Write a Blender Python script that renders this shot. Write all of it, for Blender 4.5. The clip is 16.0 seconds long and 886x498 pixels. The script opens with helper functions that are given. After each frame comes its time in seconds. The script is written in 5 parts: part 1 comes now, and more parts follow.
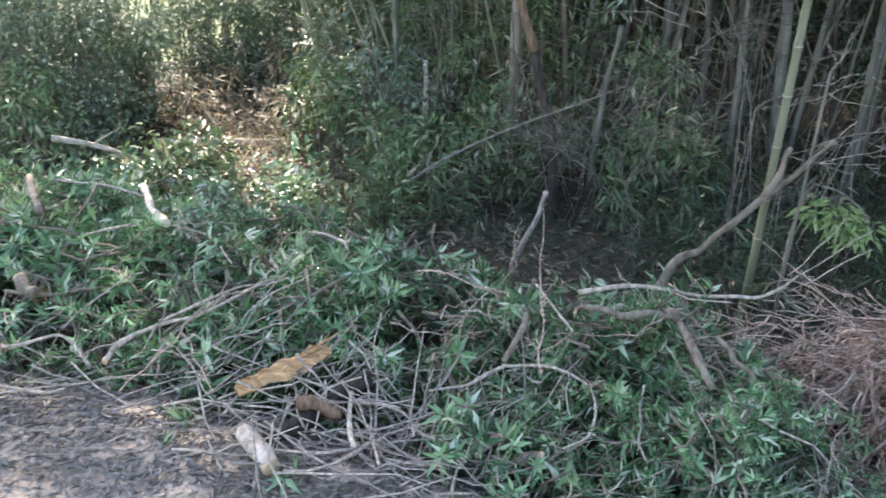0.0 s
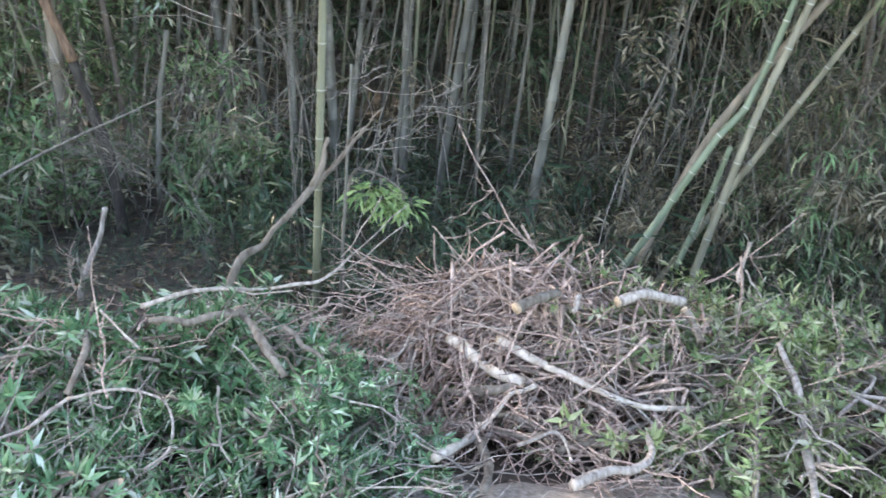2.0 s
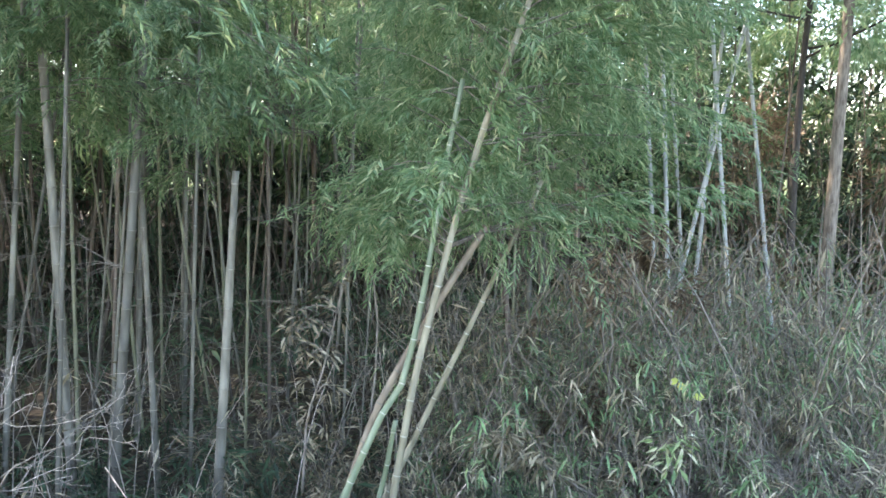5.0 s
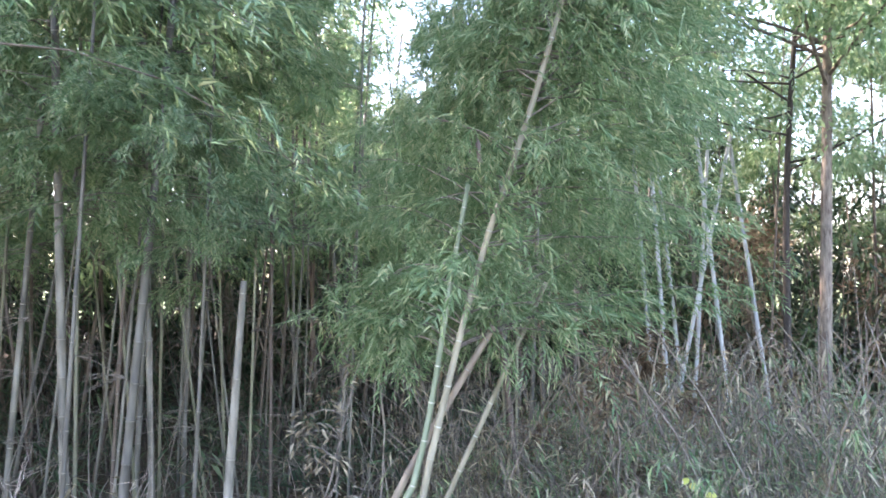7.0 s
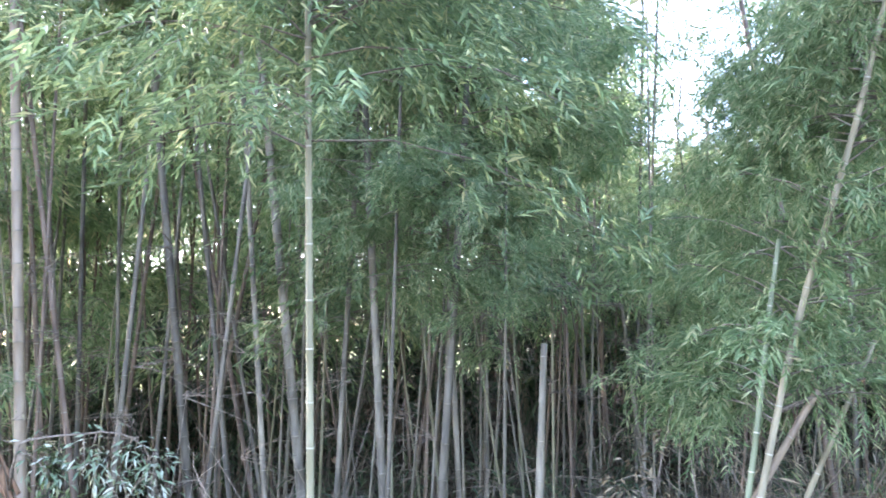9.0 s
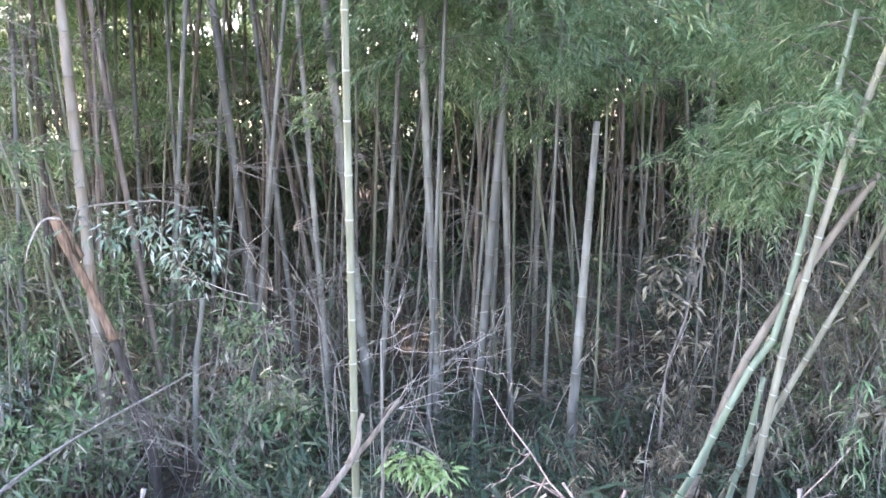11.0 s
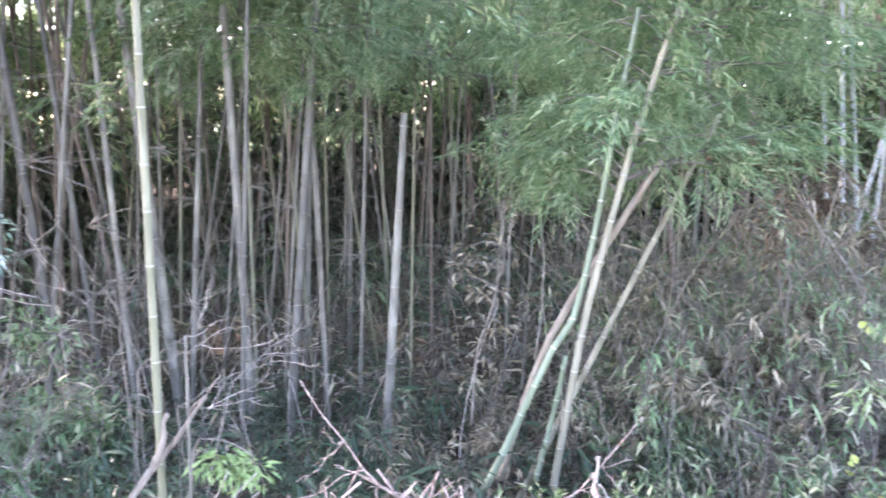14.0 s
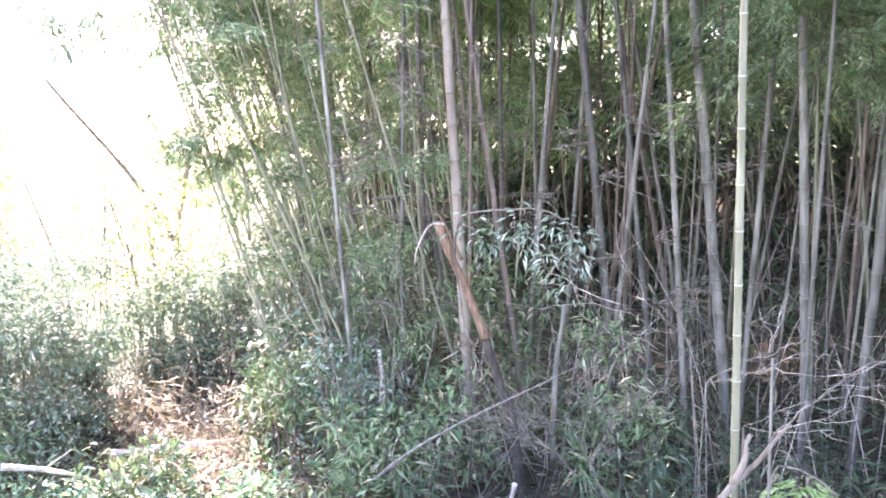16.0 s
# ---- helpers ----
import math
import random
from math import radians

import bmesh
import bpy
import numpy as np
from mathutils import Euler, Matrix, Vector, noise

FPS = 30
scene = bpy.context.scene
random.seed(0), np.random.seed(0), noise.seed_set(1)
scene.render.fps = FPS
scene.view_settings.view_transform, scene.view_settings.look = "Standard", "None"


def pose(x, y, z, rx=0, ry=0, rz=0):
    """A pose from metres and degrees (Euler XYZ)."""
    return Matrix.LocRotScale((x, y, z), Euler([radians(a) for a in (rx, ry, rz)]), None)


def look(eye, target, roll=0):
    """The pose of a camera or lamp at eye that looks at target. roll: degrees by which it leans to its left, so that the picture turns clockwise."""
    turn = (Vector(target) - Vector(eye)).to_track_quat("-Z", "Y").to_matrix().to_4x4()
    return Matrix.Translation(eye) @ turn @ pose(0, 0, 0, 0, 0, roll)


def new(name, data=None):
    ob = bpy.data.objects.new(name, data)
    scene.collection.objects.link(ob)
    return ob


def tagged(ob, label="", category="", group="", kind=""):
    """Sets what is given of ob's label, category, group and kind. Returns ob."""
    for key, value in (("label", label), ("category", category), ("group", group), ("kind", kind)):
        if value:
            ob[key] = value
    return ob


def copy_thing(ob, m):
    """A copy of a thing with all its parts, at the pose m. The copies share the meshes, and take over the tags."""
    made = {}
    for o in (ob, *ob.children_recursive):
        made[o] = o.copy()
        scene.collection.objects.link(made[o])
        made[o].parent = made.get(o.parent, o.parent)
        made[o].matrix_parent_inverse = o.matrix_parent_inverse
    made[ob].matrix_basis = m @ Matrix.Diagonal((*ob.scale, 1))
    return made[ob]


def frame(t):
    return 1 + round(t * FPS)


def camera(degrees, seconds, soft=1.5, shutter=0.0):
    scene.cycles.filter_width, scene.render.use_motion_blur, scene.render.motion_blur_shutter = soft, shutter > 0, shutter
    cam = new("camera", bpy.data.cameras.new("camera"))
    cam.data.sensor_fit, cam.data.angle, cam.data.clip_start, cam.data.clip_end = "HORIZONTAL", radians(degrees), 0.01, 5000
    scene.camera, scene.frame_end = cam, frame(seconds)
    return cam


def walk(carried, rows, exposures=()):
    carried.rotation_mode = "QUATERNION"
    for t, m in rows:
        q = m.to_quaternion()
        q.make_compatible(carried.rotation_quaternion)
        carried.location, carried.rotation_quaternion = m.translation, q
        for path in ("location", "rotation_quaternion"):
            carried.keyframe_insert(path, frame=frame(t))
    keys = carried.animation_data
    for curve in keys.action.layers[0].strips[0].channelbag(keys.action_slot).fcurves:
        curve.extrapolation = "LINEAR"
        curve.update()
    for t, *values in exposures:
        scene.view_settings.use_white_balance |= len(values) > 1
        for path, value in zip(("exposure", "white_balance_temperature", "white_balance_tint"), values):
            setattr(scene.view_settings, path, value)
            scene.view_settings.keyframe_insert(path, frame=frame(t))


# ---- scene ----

# ---- camera ----
cam = camera(54.0, 16.0, soft=1.6, shutter=0.2)
# seconds, x, y, z, yaw, pitch, lean
ROWS = [
    (0, 0.093, 0.051, 1.580, 1.04, -23.84, 1.99),
    (0.5, 0.147, 0.048, 1.584, -5.94, -23.34, 2.89),
    (1, 0.180, 0.037, 1.579, -12.92, -22.74, 4.19),
    (1.5, 0.194, 0.025, 1.577, -20.34, -22.13, 4.30),
    (2, 0.232, -0.002, 1.588, -26.78, -22.26, 4.09),
    (2.5, 0.310, -0.044, 1.626, -33.70, -23.08, 3.34),
    (3, 0.400, -0.128, 1.682, -43.05, -23.18, 3.23),
    (3.5, 0.423, -0.105, 1.731, -47.07, -20.71, 2.75),
    (4, 0.412, -0.072, 1.793, -46.61, -13.81, 1.43),
    (4.5, 0.411, -0.067, 1.881, -45.14, -8.76, -0.83),
    (4.7, 0.401, -0.079, 1.903, -45.15, -7.53, -0.33),
    (6.8, 0.249, -0.097, 1.764, -47.75, 0.44, -1.07),
    (7, 0.241, -0.094, 1.773, -46.67, 2.00, -0.78),
    (7.5, 0.225, -0.082, 1.800, -44.09, 3.19, -0.74),
    (8, 0.191, -0.059, 1.811, -38.44, 4.36, -1.74),
    (8.5, 0.159, -0.046, 1.823, -33.70, 5.34, -1.85),
    (9, 0.115, -0.042, 1.822, -28.69, 6.03, -2.00),
    (9.2, 0.097, -0.038, 1.818, -27.21, 5.94, -1.67),
    (11.3, 0.248, 0.002, 1.802, -24.27, -9.45, -0.98),
    (11.5, 0.254, 0.002, 1.800, -25.20, -9.59, -0.97),
    (12, 0.272, -0.005, 1.790, -30.67, -9.82, -0.87),
    (12.5, 0.290, -0.035, 1.775, -38.03, -9.74, -1.03),
    (13, 0.314, -0.049, 1.768, -43.58, -9.55, -0.49),
    (13.5, 0.300, -0.051, 1.765, -45.21, -9.44, -0.43),
    (14, 0.262, -0.014, 1.762, -36.40, -8.73, -0.90),
    (14.5, 0.187, 0.013, 1.779, -25.76, -8.97, -2.51),
    (15, 0.128, 0.048, 1.783, -16.56, -8.65, -2.95),
    (15.5, 0.079, 0.042, 1.802, -7.85, -7.51, -2.56),
    (16, 0.036, 0.038, 1.807, -2.42, -7.12, -2.17),
]


def eye_pose(x, y, z, yaw, pitch, lean):
    return Matrix.Translation((x, y, z)) @ pose(0, 0, 0, 0, 0, yaw) @ pose(0, 0, 0, 90 + pitch) @ pose(0, 0, 0, 0, 0, lean)


EXPOSURES = [(0.0, 2.3, 6900, 17), (2.0, 2.92, 7100, 18), (3.0, 3.1, 7200, 18), (4.5, 3.28, 6950, 16), (7.0, 3.47, 6650, 28), (9.0, 3.66, 6450, 28), (11.5, 3.82, 6600, 31), (13.5, 4.0, 6700, 33), (14.5, 3.93, 6600, 35), (16.0, 3.84, 6750, 37)]
walk(cam, [(t, eye_pose(*rest)) for t, *rest in ROWS], EXPOSURES)

# ---- sky and sun ----
SUN_AZ, SUN_EL = -24.0, 33.0
world = bpy.data.worlds.new("world")
scene.world = world
world.use_nodes = True
wn = world.node_tree
sky = wn.nodes.new("ShaderNodeTexSky")
sky.sky_type, sky.sun_disc = "NISHITA", False
sky.sun_elevation, sky.sun_rotation = radians(SUN_EL), radians(SUN_AZ)
sky.dust_density, sky.air_density = 1.2, 1.0
wn.links.new(sky.outputs[0], wn.nodes["Background"].inputs[0])
wn.nodes["Background"].inputs[1].default_value = 0.15
sun = new("sun", bpy.data.lights.new("sun", "SUN"))
sun.data.energy, sun.data.angle, sun.data.color = 3.0, radians(0.6), (1.0, 0.93, 0.82)
sun_dir = Vector((math.sin(radians(SUN_AZ)) * math.cos(radians(SUN_EL)), math.cos(radians(SUN_AZ)) * math.cos(radians(SUN_EL)), math.sin(radians(SUN_EL))))
sun.matrix_world = look(sun_dir * 60, (0, 0, 0))


# ---- materials ----
def material(name):
    m = bpy.data.materials.new(name)
    m.use_nodes = True
    nt = m.node_tree
    return m, nt, nt.nodes["Principled BSDF"], nt.nodes["Material Output"]


def ramp_node(nt, stops):
    r = nt.nodes.new("ShaderNodeValToRGB")
    el = r.color_ramp.elements
    while len(el) < len(stops):
        el.new(0.5)
    for e, (at, col) in zip(el, stops):
        e.position, e.color = at, (*col, 1)
    return r


def leaf_material(name, stops, rough=0.45, through_light=0.3):
    """Leaves: each leaf takes its own colour from the stops, with fine mottling."""
    m, nt, bsdf, out = material(name)
    geo = nt.nodes.new("ShaderNodeNewGeometry")
    r = ramp_node(nt, stops)
    nt.links.new(geo.outputs["Random Per Island"], r.inputs[0])
    n = nt.nodes.new("ShaderNodeTexNoise")
    n.inputs["Scale"].default_value = 40
    tex = nt.nodes.new("ShaderNodeTexCoord")
    nt.links.new(tex.outputs["Object"], n.inputs["Vector"])
    mix = nt.nodes.new("ShaderNodeMix")
    mix.data_type, mix.blend_type = "RGBA", "OVERLAY"
    mix.inputs[0].default_value = 0.35
    info = nt.nodes.new("ShaderNodeObjectInfo")
    shade = nt.nodes.new("ShaderNodeMapRange")
    shade.inputs[3].default_value, shade.inputs[4].default_value = 0.78, 1.22
    nt.links.new(info.outputs["Random"], shade.inputs[0])
    hsv = nt.nodes.new("ShaderNodeHueSaturation")
    nt.links.new(r.outputs[0], hsv.inputs["Color"])
    nt.links.new(shade.outputs[0], hsv.inputs["Value"])
    nt.links.new(hsv.outputs[0], mix.inputs[6])
    nt.links.new(n.outputs[0], mix.inputs[7])
    nt.links.new(mix.outputs[2], bsdf.inputs["Base Color"])
    bsdf.inputs["Roughness"].default_value = rough
    tr = nt.nodes.new("ShaderNodeBsdfTranslucent")
    nt.links.new(mix.outputs[2], tr.inputs[0])
    ms = nt.nodes.new("ShaderNodeMixShader")
    ms.inputs[0].default_value = through_light
    nt.links.new(bsdf.outputs[0], ms.inputs[1])
    nt.links.new(tr.outputs[0], ms.inputs[2])
    nt.links.new(ms.outputs[0], out.inputs[0])
    return m


def rough_material(name, dark, light, scale=(20, 20, 20), rough=0.85, bump=0.4, source="object", spread=0.35, detail=6):
    """Bark, wood, soil: two colours by stretched noise, a shift of lightness from piece to piece, and a relief."""
    m, nt, bsdf, out = material(name)
    tex = nt.nodes.new("ShaderNodeTexCoord")
    mp = nt.nodes.new("ShaderNodeMapping")
    mp.inputs["Scale"].default_value = scale
    nt.links.new(tex.outputs["Object"], mp.inputs[0])
    n = nt.nodes.new("ShaderNodeTexNoise")
    n.inputs["Scale"].default_value, n.inputs["Detail"].default_value = 1, detail
    nt.links.new(mp.outputs[0], n.inputs["Vector"])
    r = ramp_node(nt, [(0.3, dark), (0.7, light)])
    nt.links.new(n.outputs[0], r.inputs[0])
    big = nt.nodes.new("ShaderNodeTexNoise")
    big.inputs["Scale"].default_value = 1.7
    nt.links.new(tex.outputs["Object"], big.inputs["Vector"])
    if source == "object":
        src = nt.nodes.new("ShaderNodeObjectInfo").outputs["Random"]
    else:
        src = nt.nodes.new("ShaderNodeNewGeometry").outputs["Random Per Island"]
    add = nt.nodes.new("ShaderNodeMath")
    add.operation = "ADD"
    nt.links.new(src, add.inputs[0])
    nt.links.new(big.outputs[0], add.inputs[1])
    rng = nt.nodes.new("ShaderNodeMapRange")
    rng.inputs[1].default_value, rng.inputs[2].default_value = 0.3, 1.7
    rng.inputs[3].default_value, rng.inputs[4].default_value = 1 - spread, 1 + spread
    nt.links.new(add.outputs[0], rng.inputs[0])
    hsv = nt.nodes.new("ShaderNodeHueSaturation")
    nt.links.new(r.outputs[0], hsv.inputs["Color"])
    nt.links.new(rng.outputs[0], hsv.inputs["Value"])
    nt.links.new(hsv.outputs[0], bsdf.inputs["Base Color"])
    bsdf.inputs["Roughness"].default_value = rough
    b = nt.nodes.new("ShaderNodeBump")
    b.inputs["Strength"].default_value, b.inputs["Distance"].default_value = bump, 0.01
    nt.links.new(n.outputs[0], b.inputs["Height"])
    nt.links.new(b.outputs[0], bsdf.inputs["Normal"])
    return m


LEAF_PILE = leaf_material("laurel_leaf", [(0.0, (0.06, 0.145, 0.07)), (0.4, (0.15, 0.29, 0.135)), (0.7, (0.28, 0.44, 0.215)), (0.86, (0.48, 0.58, 0.38)), (1.0, (0.70, 0.72, 0.60))], 0.27, 0.22)
LEAF_BRIGHT = leaf_material("young_leaf", [(0.0, (0.14, 0.25, 0.07)), (1.0, (0.36, 0.45, 0.19))], 0.4, 0.35)
LEAF_VINE = leaf_material("cut_shrub_leaf", [(0.0, (0.13, 0.22, 0.08)), (0.4, (0.29, 0.38, 0.15)), (0.7, (0.47, 0.51, 0.27)), (1.0, (0.62, 0.60, 0.42))], 0.42, 0.26)
LEAF_GLOSSY = leaf_material("drooping_glossy_leaf", [(0.0, (0.085, 0.145, 0.085)), (0.5, (0.17, 0.24, 0.15)), (1.0, (0.42, 0.46, 0.37))], 0.42, 0.2)
LEAF_BAMBOO = leaf_material("bamboo_leaf", [(0.0, (0.115, 0.20, 0.092)), (0.5, (0.21, 0.315, 0.15)), (0.8, (0.325, 0.42, 0.225)), (0.93, (0.40, 0.45, 0.235)), (1.0, (0.48, 0.47, 0.28))], 0.46, 0.55)
LEAF_NEAR = leaf_material("glossy_bamboo_leaf", [(0.0, (0.09, 0.155, 0.075)), (0.45, (0.17, 0.265, 0.125)), (0.78, (0.25, 0.35, 0.18)), (0.93, (0.38, 0.43, 0.19)), (1.0, (0.50, 0.50, 0.28))], 0.33, 0.34)
LEAF_SHRUB = leaf_material("evergreen_shrub_leaf", [(0.0, (0.085, 0.14, 0.085)), (0.55, (0.16, 0.24, 0.15)), (0.82, (0.27, 0.34, 0.24)), (1.0, (0.46, 0.48, 0.38))], 0.55, 0.3)
# Darker leaf for the deep growth; the grove's shade is in the colour.
LEAF_SHADE_DARK = leaf_material("shade_darkened_leaf", [(0.0, (0.025, 0.05, 0.025)), (0.6, (0.05, 0.095, 0.047)), (1.0, (0.12, 0.15, 0.075))], 0.5, 0.25)
LEAF_DWARF = leaf_material("dwarf_bamboo_leaf", [(0.0, (0.065, 0.125, 0.05)), (0.5, (0.14, 0.23, 0.095)), (0.78, (0.25, 0.32, 0.15)), (0.9, (0.34, 0.32, 0.19)), (1.0, (0.54, 0.48, 0.34))], 0.48, 0.25)
LEAF_DEAD = leaf_material("dead_bamboo_leaf", [(0.0, (0.12, 0.092, 0.052)), (0.5, (0.25, 0.205, 0.125)), (1.0, (0.50, 0.43, 0.29))], 0.6, 0.3)
LEAF_RUST = leaf_material("rust_bamboo_leaf", [(0.0, (0.12, 0.08, 0.05)), (0.6, (0.22, 0.15, 0.095)), (1.0, (0.36, 0.28, 0.18))], 0.6, 0.3)
LEAF_YELLOW = leaf_material("yellow_leaf", [(0.0, (0.34, 0.42, 0.08)), (0.88, (0.52, 0.54, 0.15)), (1.0, (0.58, 0.36, 0.10))], 0.5, 0.4)
CULM_GREEN = rough_material("green_bamboo_culm", (0.105, 0.135, 0.072), (0.225, 0.265, 0.165), (14, 14, 3), 0.45, 0.08, spread=0.2)
CULM_BEIGE = rough_material("beige_bamboo_culm", (0.16, 0.145, 0.09), (0.36, 0.325, 0.22), (14, 14, 3), 0.5, 0.1, spread=0.15)
CULM_BROWN = rough_material("brown_bamboo_culm", (0.07, 0.048, 0.034), (0.20, 0.15, 0.108), (14, 14, 3), 0.6, 0.12, spread=0.4)
CULM_OLIVE = rough_material("olive_bamboo_culm", (0.13, 0.13, 0.07), (0.285, 0.275, 0.175), (14, 14, 3), 0.45, 0.1, spread=0.2)
CULM_PALE = rough_material("pale_bamboo_culm", (0.27, 0.275, 0.26), (0.50, 0.50, 0.47), (14, 14, 3), 0.55, 0.1, spread=0.25)
CULM_GREY = rough_material("grey_bamboo_culm", (0.058, 0.053, 0.040), (0.235, 0.215, 0.165), (14, 14, 3), 0.6, 0.12, spread=0.55)
CULM_TAN = rough_material("dry_bamboo_culm", (0.16, 0.12, 0.08), (0.33, 0.27, 0.19), (14, 14, 3), 0.55, 0.12, spread=0.3)
NODE_PALE = rough_material("bamboo_node", (0.28, 0.28, 0.21), (0.50, 0.49, 0.40), (30, 30, 60), 0.7, 0.2, spread=0.15)
NODE_DULL = rough_material("dull_bamboo_node", (0.12, 0.11, 0.085), (0.32, 0.30, 0.24), (30, 30, 30), 0.8, 0.2, spread=0.4)
BARK = rough_material("grey_brown_bark", (0.09, 0.065, 0.045), (0.30, 0.25, 0.19), (40, 40, 9), 0.9, 0.8)
BARK_DARK = rough_material("dark_wet_bark", (0.02, 0.016, 0.012), (0.07, 0.055, 0.04), (40, 40, 9), 0.85, 0.8, spread=0.2)
TWIG = rough_material("dead_twig_bark", (0.20, 0.155, 0.12), (0.56, 0.475, 0.39), (60, 60, 20), 0.85, 0.4, source="island", spread=0.4)
# Dead twigs of grove and thicket, darkened to hold the canopy's shade in the colour.
TWIG_SHADE_DARK = rough_material("shade_darkened_twig", (0.085, 0.070, 0.054), (0.27, 0.235, 0.188), (60, 60, 20), 0.85, 0.3, source="island", spread=0.45)
TWIG_RED = rough_material("brown_twig_bark", (0.15, 0.092, 0.066), (0.66, 0.485, 0.385), (60, 60, 20), 0.85, 0.5, source="island", spread=0.5)
WOOD_PALE = rough_material("peeled_wood", (0.37, 0.285, 0.205), (0.80, 0.70, 0.57), (38, 38, 26), 0.8, 0.8, spread=0.12, detail=10)
WOOD_CUT = rough_material("fresh_saw_cut", (0.40, 0.26, 0.15), (0.64, 0.48, 0.31), (30, 30, 30), 0.75, 0.2, spread=0.12)
TRUNK_BARE = rough_material("bare_red_brown_wood", (0.09, 0.052, 0.032), (0.31, 0.19, 0.115), (60, 60, 10), 0.8, 0.9, spread=0.1)
WOOD_SPLIT = rough_material("split_orange_wood", (0.26, 0.12, 0.045), (0.74, 0.46, 0.22), (9, 90, 90), 0.75, 1.0, spread=0.1)
SOIL = rough_material("leaf_litter_soil", (0.022, 0.017, 0.012), (0.11, 0.085, 0.06), (16, 16, 16), 0.95, 0.9, detail=10)
CHIP = rough_material("dry_chips", (0.10, 0.085, 0.07), (0.42, 0.37, 0.315), (50, 50, 50), 0.9, 0.3, source="island", spread=0.5)
VERGE = rough_material("pale_gravel_verge", (0.245, 0.20, 0.155), (0.47, 0.395, 0.315), (60, 60, 60), 0.95, 1.0, detail=12, spread=0.25)
# Unseen road behind the walker, added dark to weaken light bounced forward.
UNSEEN_ASPHALT = rough_material("unseen_dark_asphalt", (0.035, 0.035, 0.036), (0.085, 0.083, 0.08), (90, 90, 90), 0.9, 0.6, detail=10, spread=0.15)
GRASS = rough_material("meadow", (0.08, 0.12, 0.04), (0.22, 0.26, 0.10), (0.6, 0.6, 0.6), 0.95, 0.5, detail=12, spread=0.2)
STONE = rough_material("grey_gravel", (0.30, 0.265, 0.22), (0.56, 0.50, 0.42), (30, 30, 30), 0.9, 0.4, source="island", spread=0.35)

# ---- geometry helpers ----
rng = np.random.default_rng(7)


def mesh_np(name, verts, faces, mat, slots=None, smooth=False):
    """A mesh from arrays of vertices and of triangles or quads."""
    me = bpy.data.meshes.new(name)
    k = faces.shape[1]
    me.vertices.add(len(verts))
    me.vertices.foreach_set("co", np.ascontiguousarray(verts, dtype=np.float32).ravel())
    me.loops.add(faces.size)
    me.loops.foreach_set("vertex_index", np.ascontiguousarray(faces, dtype=np.int32).ravel())
    me.polygons.add(len(faces))
    me.polygons.foreach_set("loop_start", np.arange(0, faces.size, k, dtype=np.int32))
    mats = mat if isinstance(mat, (list, tuple)) else [mat]
    for m in mats:
        me.materials.append(m)
    if slots is not None:
        me.polygons.foreach_set("material_index", np.asarray(slots, dtype=np.int32))
    if smooth:
        me.polygons.foreach_set("use_smooth", np.ones(len(faces), dtype=bool))
    me.update(calc_edges=True)
    me.validate()
    return me


def part(name, mesh, parent=None, label=""):
    ob = new(name, mesh)
    ob.parent = parent
    if label:
        tagged(ob, label)
    return ob


def empty(name, at=(0, 0, 0)):
    ob = new(name)
    ob.location = at
    ob.empty_display_size = 0.1
    return ob


class Geo:
    """Gathers pieces into one array of vertices and one of faces, all with the same number of corners."""

    def __init__(self):
        self.v, self.f, self.s, self.n = [], [], [], 0

    def add(self, v, f, slot=0):
        self.v.append(np.asarray(v, float))
        self.f.append(np.asarray(f) + self.n)
        self.s.append(np.full(len(f), slot))
        self.n += len(v)

    def mesh(self, name, mat, smooth=False):
        return mesh_np(name, np.concatenate(self.v), np.concatenate(self.f), mat, np.concatenate(self.s), smooth)


def unit(v):
    v = np.asarray(v, float)
    return v / (np.linalg.norm(v, axis=-1, keepdims=True) + 1e-9)


def curve_points(ctrl, n):
    """A smooth line through a few points."""
    c = np.asarray(ctrl, float)
    if len(c) == 2:
        return c[0] + (c[1] - c[0]) * np.linspace(0, 1, n)[:, None]
    p = np.vstack([2 * c[0] - c[1], c, 2 * c[-1] - c[-2]])
    out = []
    for u in np.linspace(0, len(c) - 1 - 1e-6, n):
        i = int(u)
        t = u - i
        a, b, d, e = p[i], p[i + 1], p[i + 2], p[i + 3]
        out.append(0.5 * (2 * b + (d - a) * t + (2 * a - 5 * b + 4 * d - e) * t * t + (3 * b - a - 3 * d + e) * t ** 3))
    return np.array(out)


def tube(path, radii, sides=6, caps=True):
    """Quads round a path; the ends are drawn in to a small ring."""
    path = np.asarray(path, float)
    radii = np.broadcast_to(np.asarray(radii, float), (len(path),)).copy()
    if caps:
        path = np.vstack([path[:1], path, path[-1:]])
        radii = np.concatenate([[radii[0] * 0.05], radii, [radii[-1] * 0.05]])
    tang = unit(np.gradient(path, axis=0))
    if caps:
        tang[0], tang[-1] = tang[2], tang[-3]
        tang[1], tang[-2] = tang[2], tang[-3]
    ref = np.where(np.abs(tang[:, 2:3]) > 0.9, [[1.0, 0, 0]], [[0, 0, 1.0]])
    ref = np.broadcast_to(ref[0], tang.shape)
    a = unit(np.cross(tang, ref))
    b = np.cross(tang, a)
    ang = np.arange(sides) / sides * 2 * np.pi
    v = path[:, None] + radii[:, None, None] * (a[:, None] * np.cos(ang)[:, None] + b[:, None] * np.sin(ang)[:, None])
    i = np.arange(len(path) - 1)[:, None] * sides
    j, k = np.arange(sides), (np.arange(sides) + 1) % sides
    f = np.stack([i + j, i + k, i + sides + k, i + sides + j], -1).reshape(-1, 4)
    return v.reshape(-1, 3), f


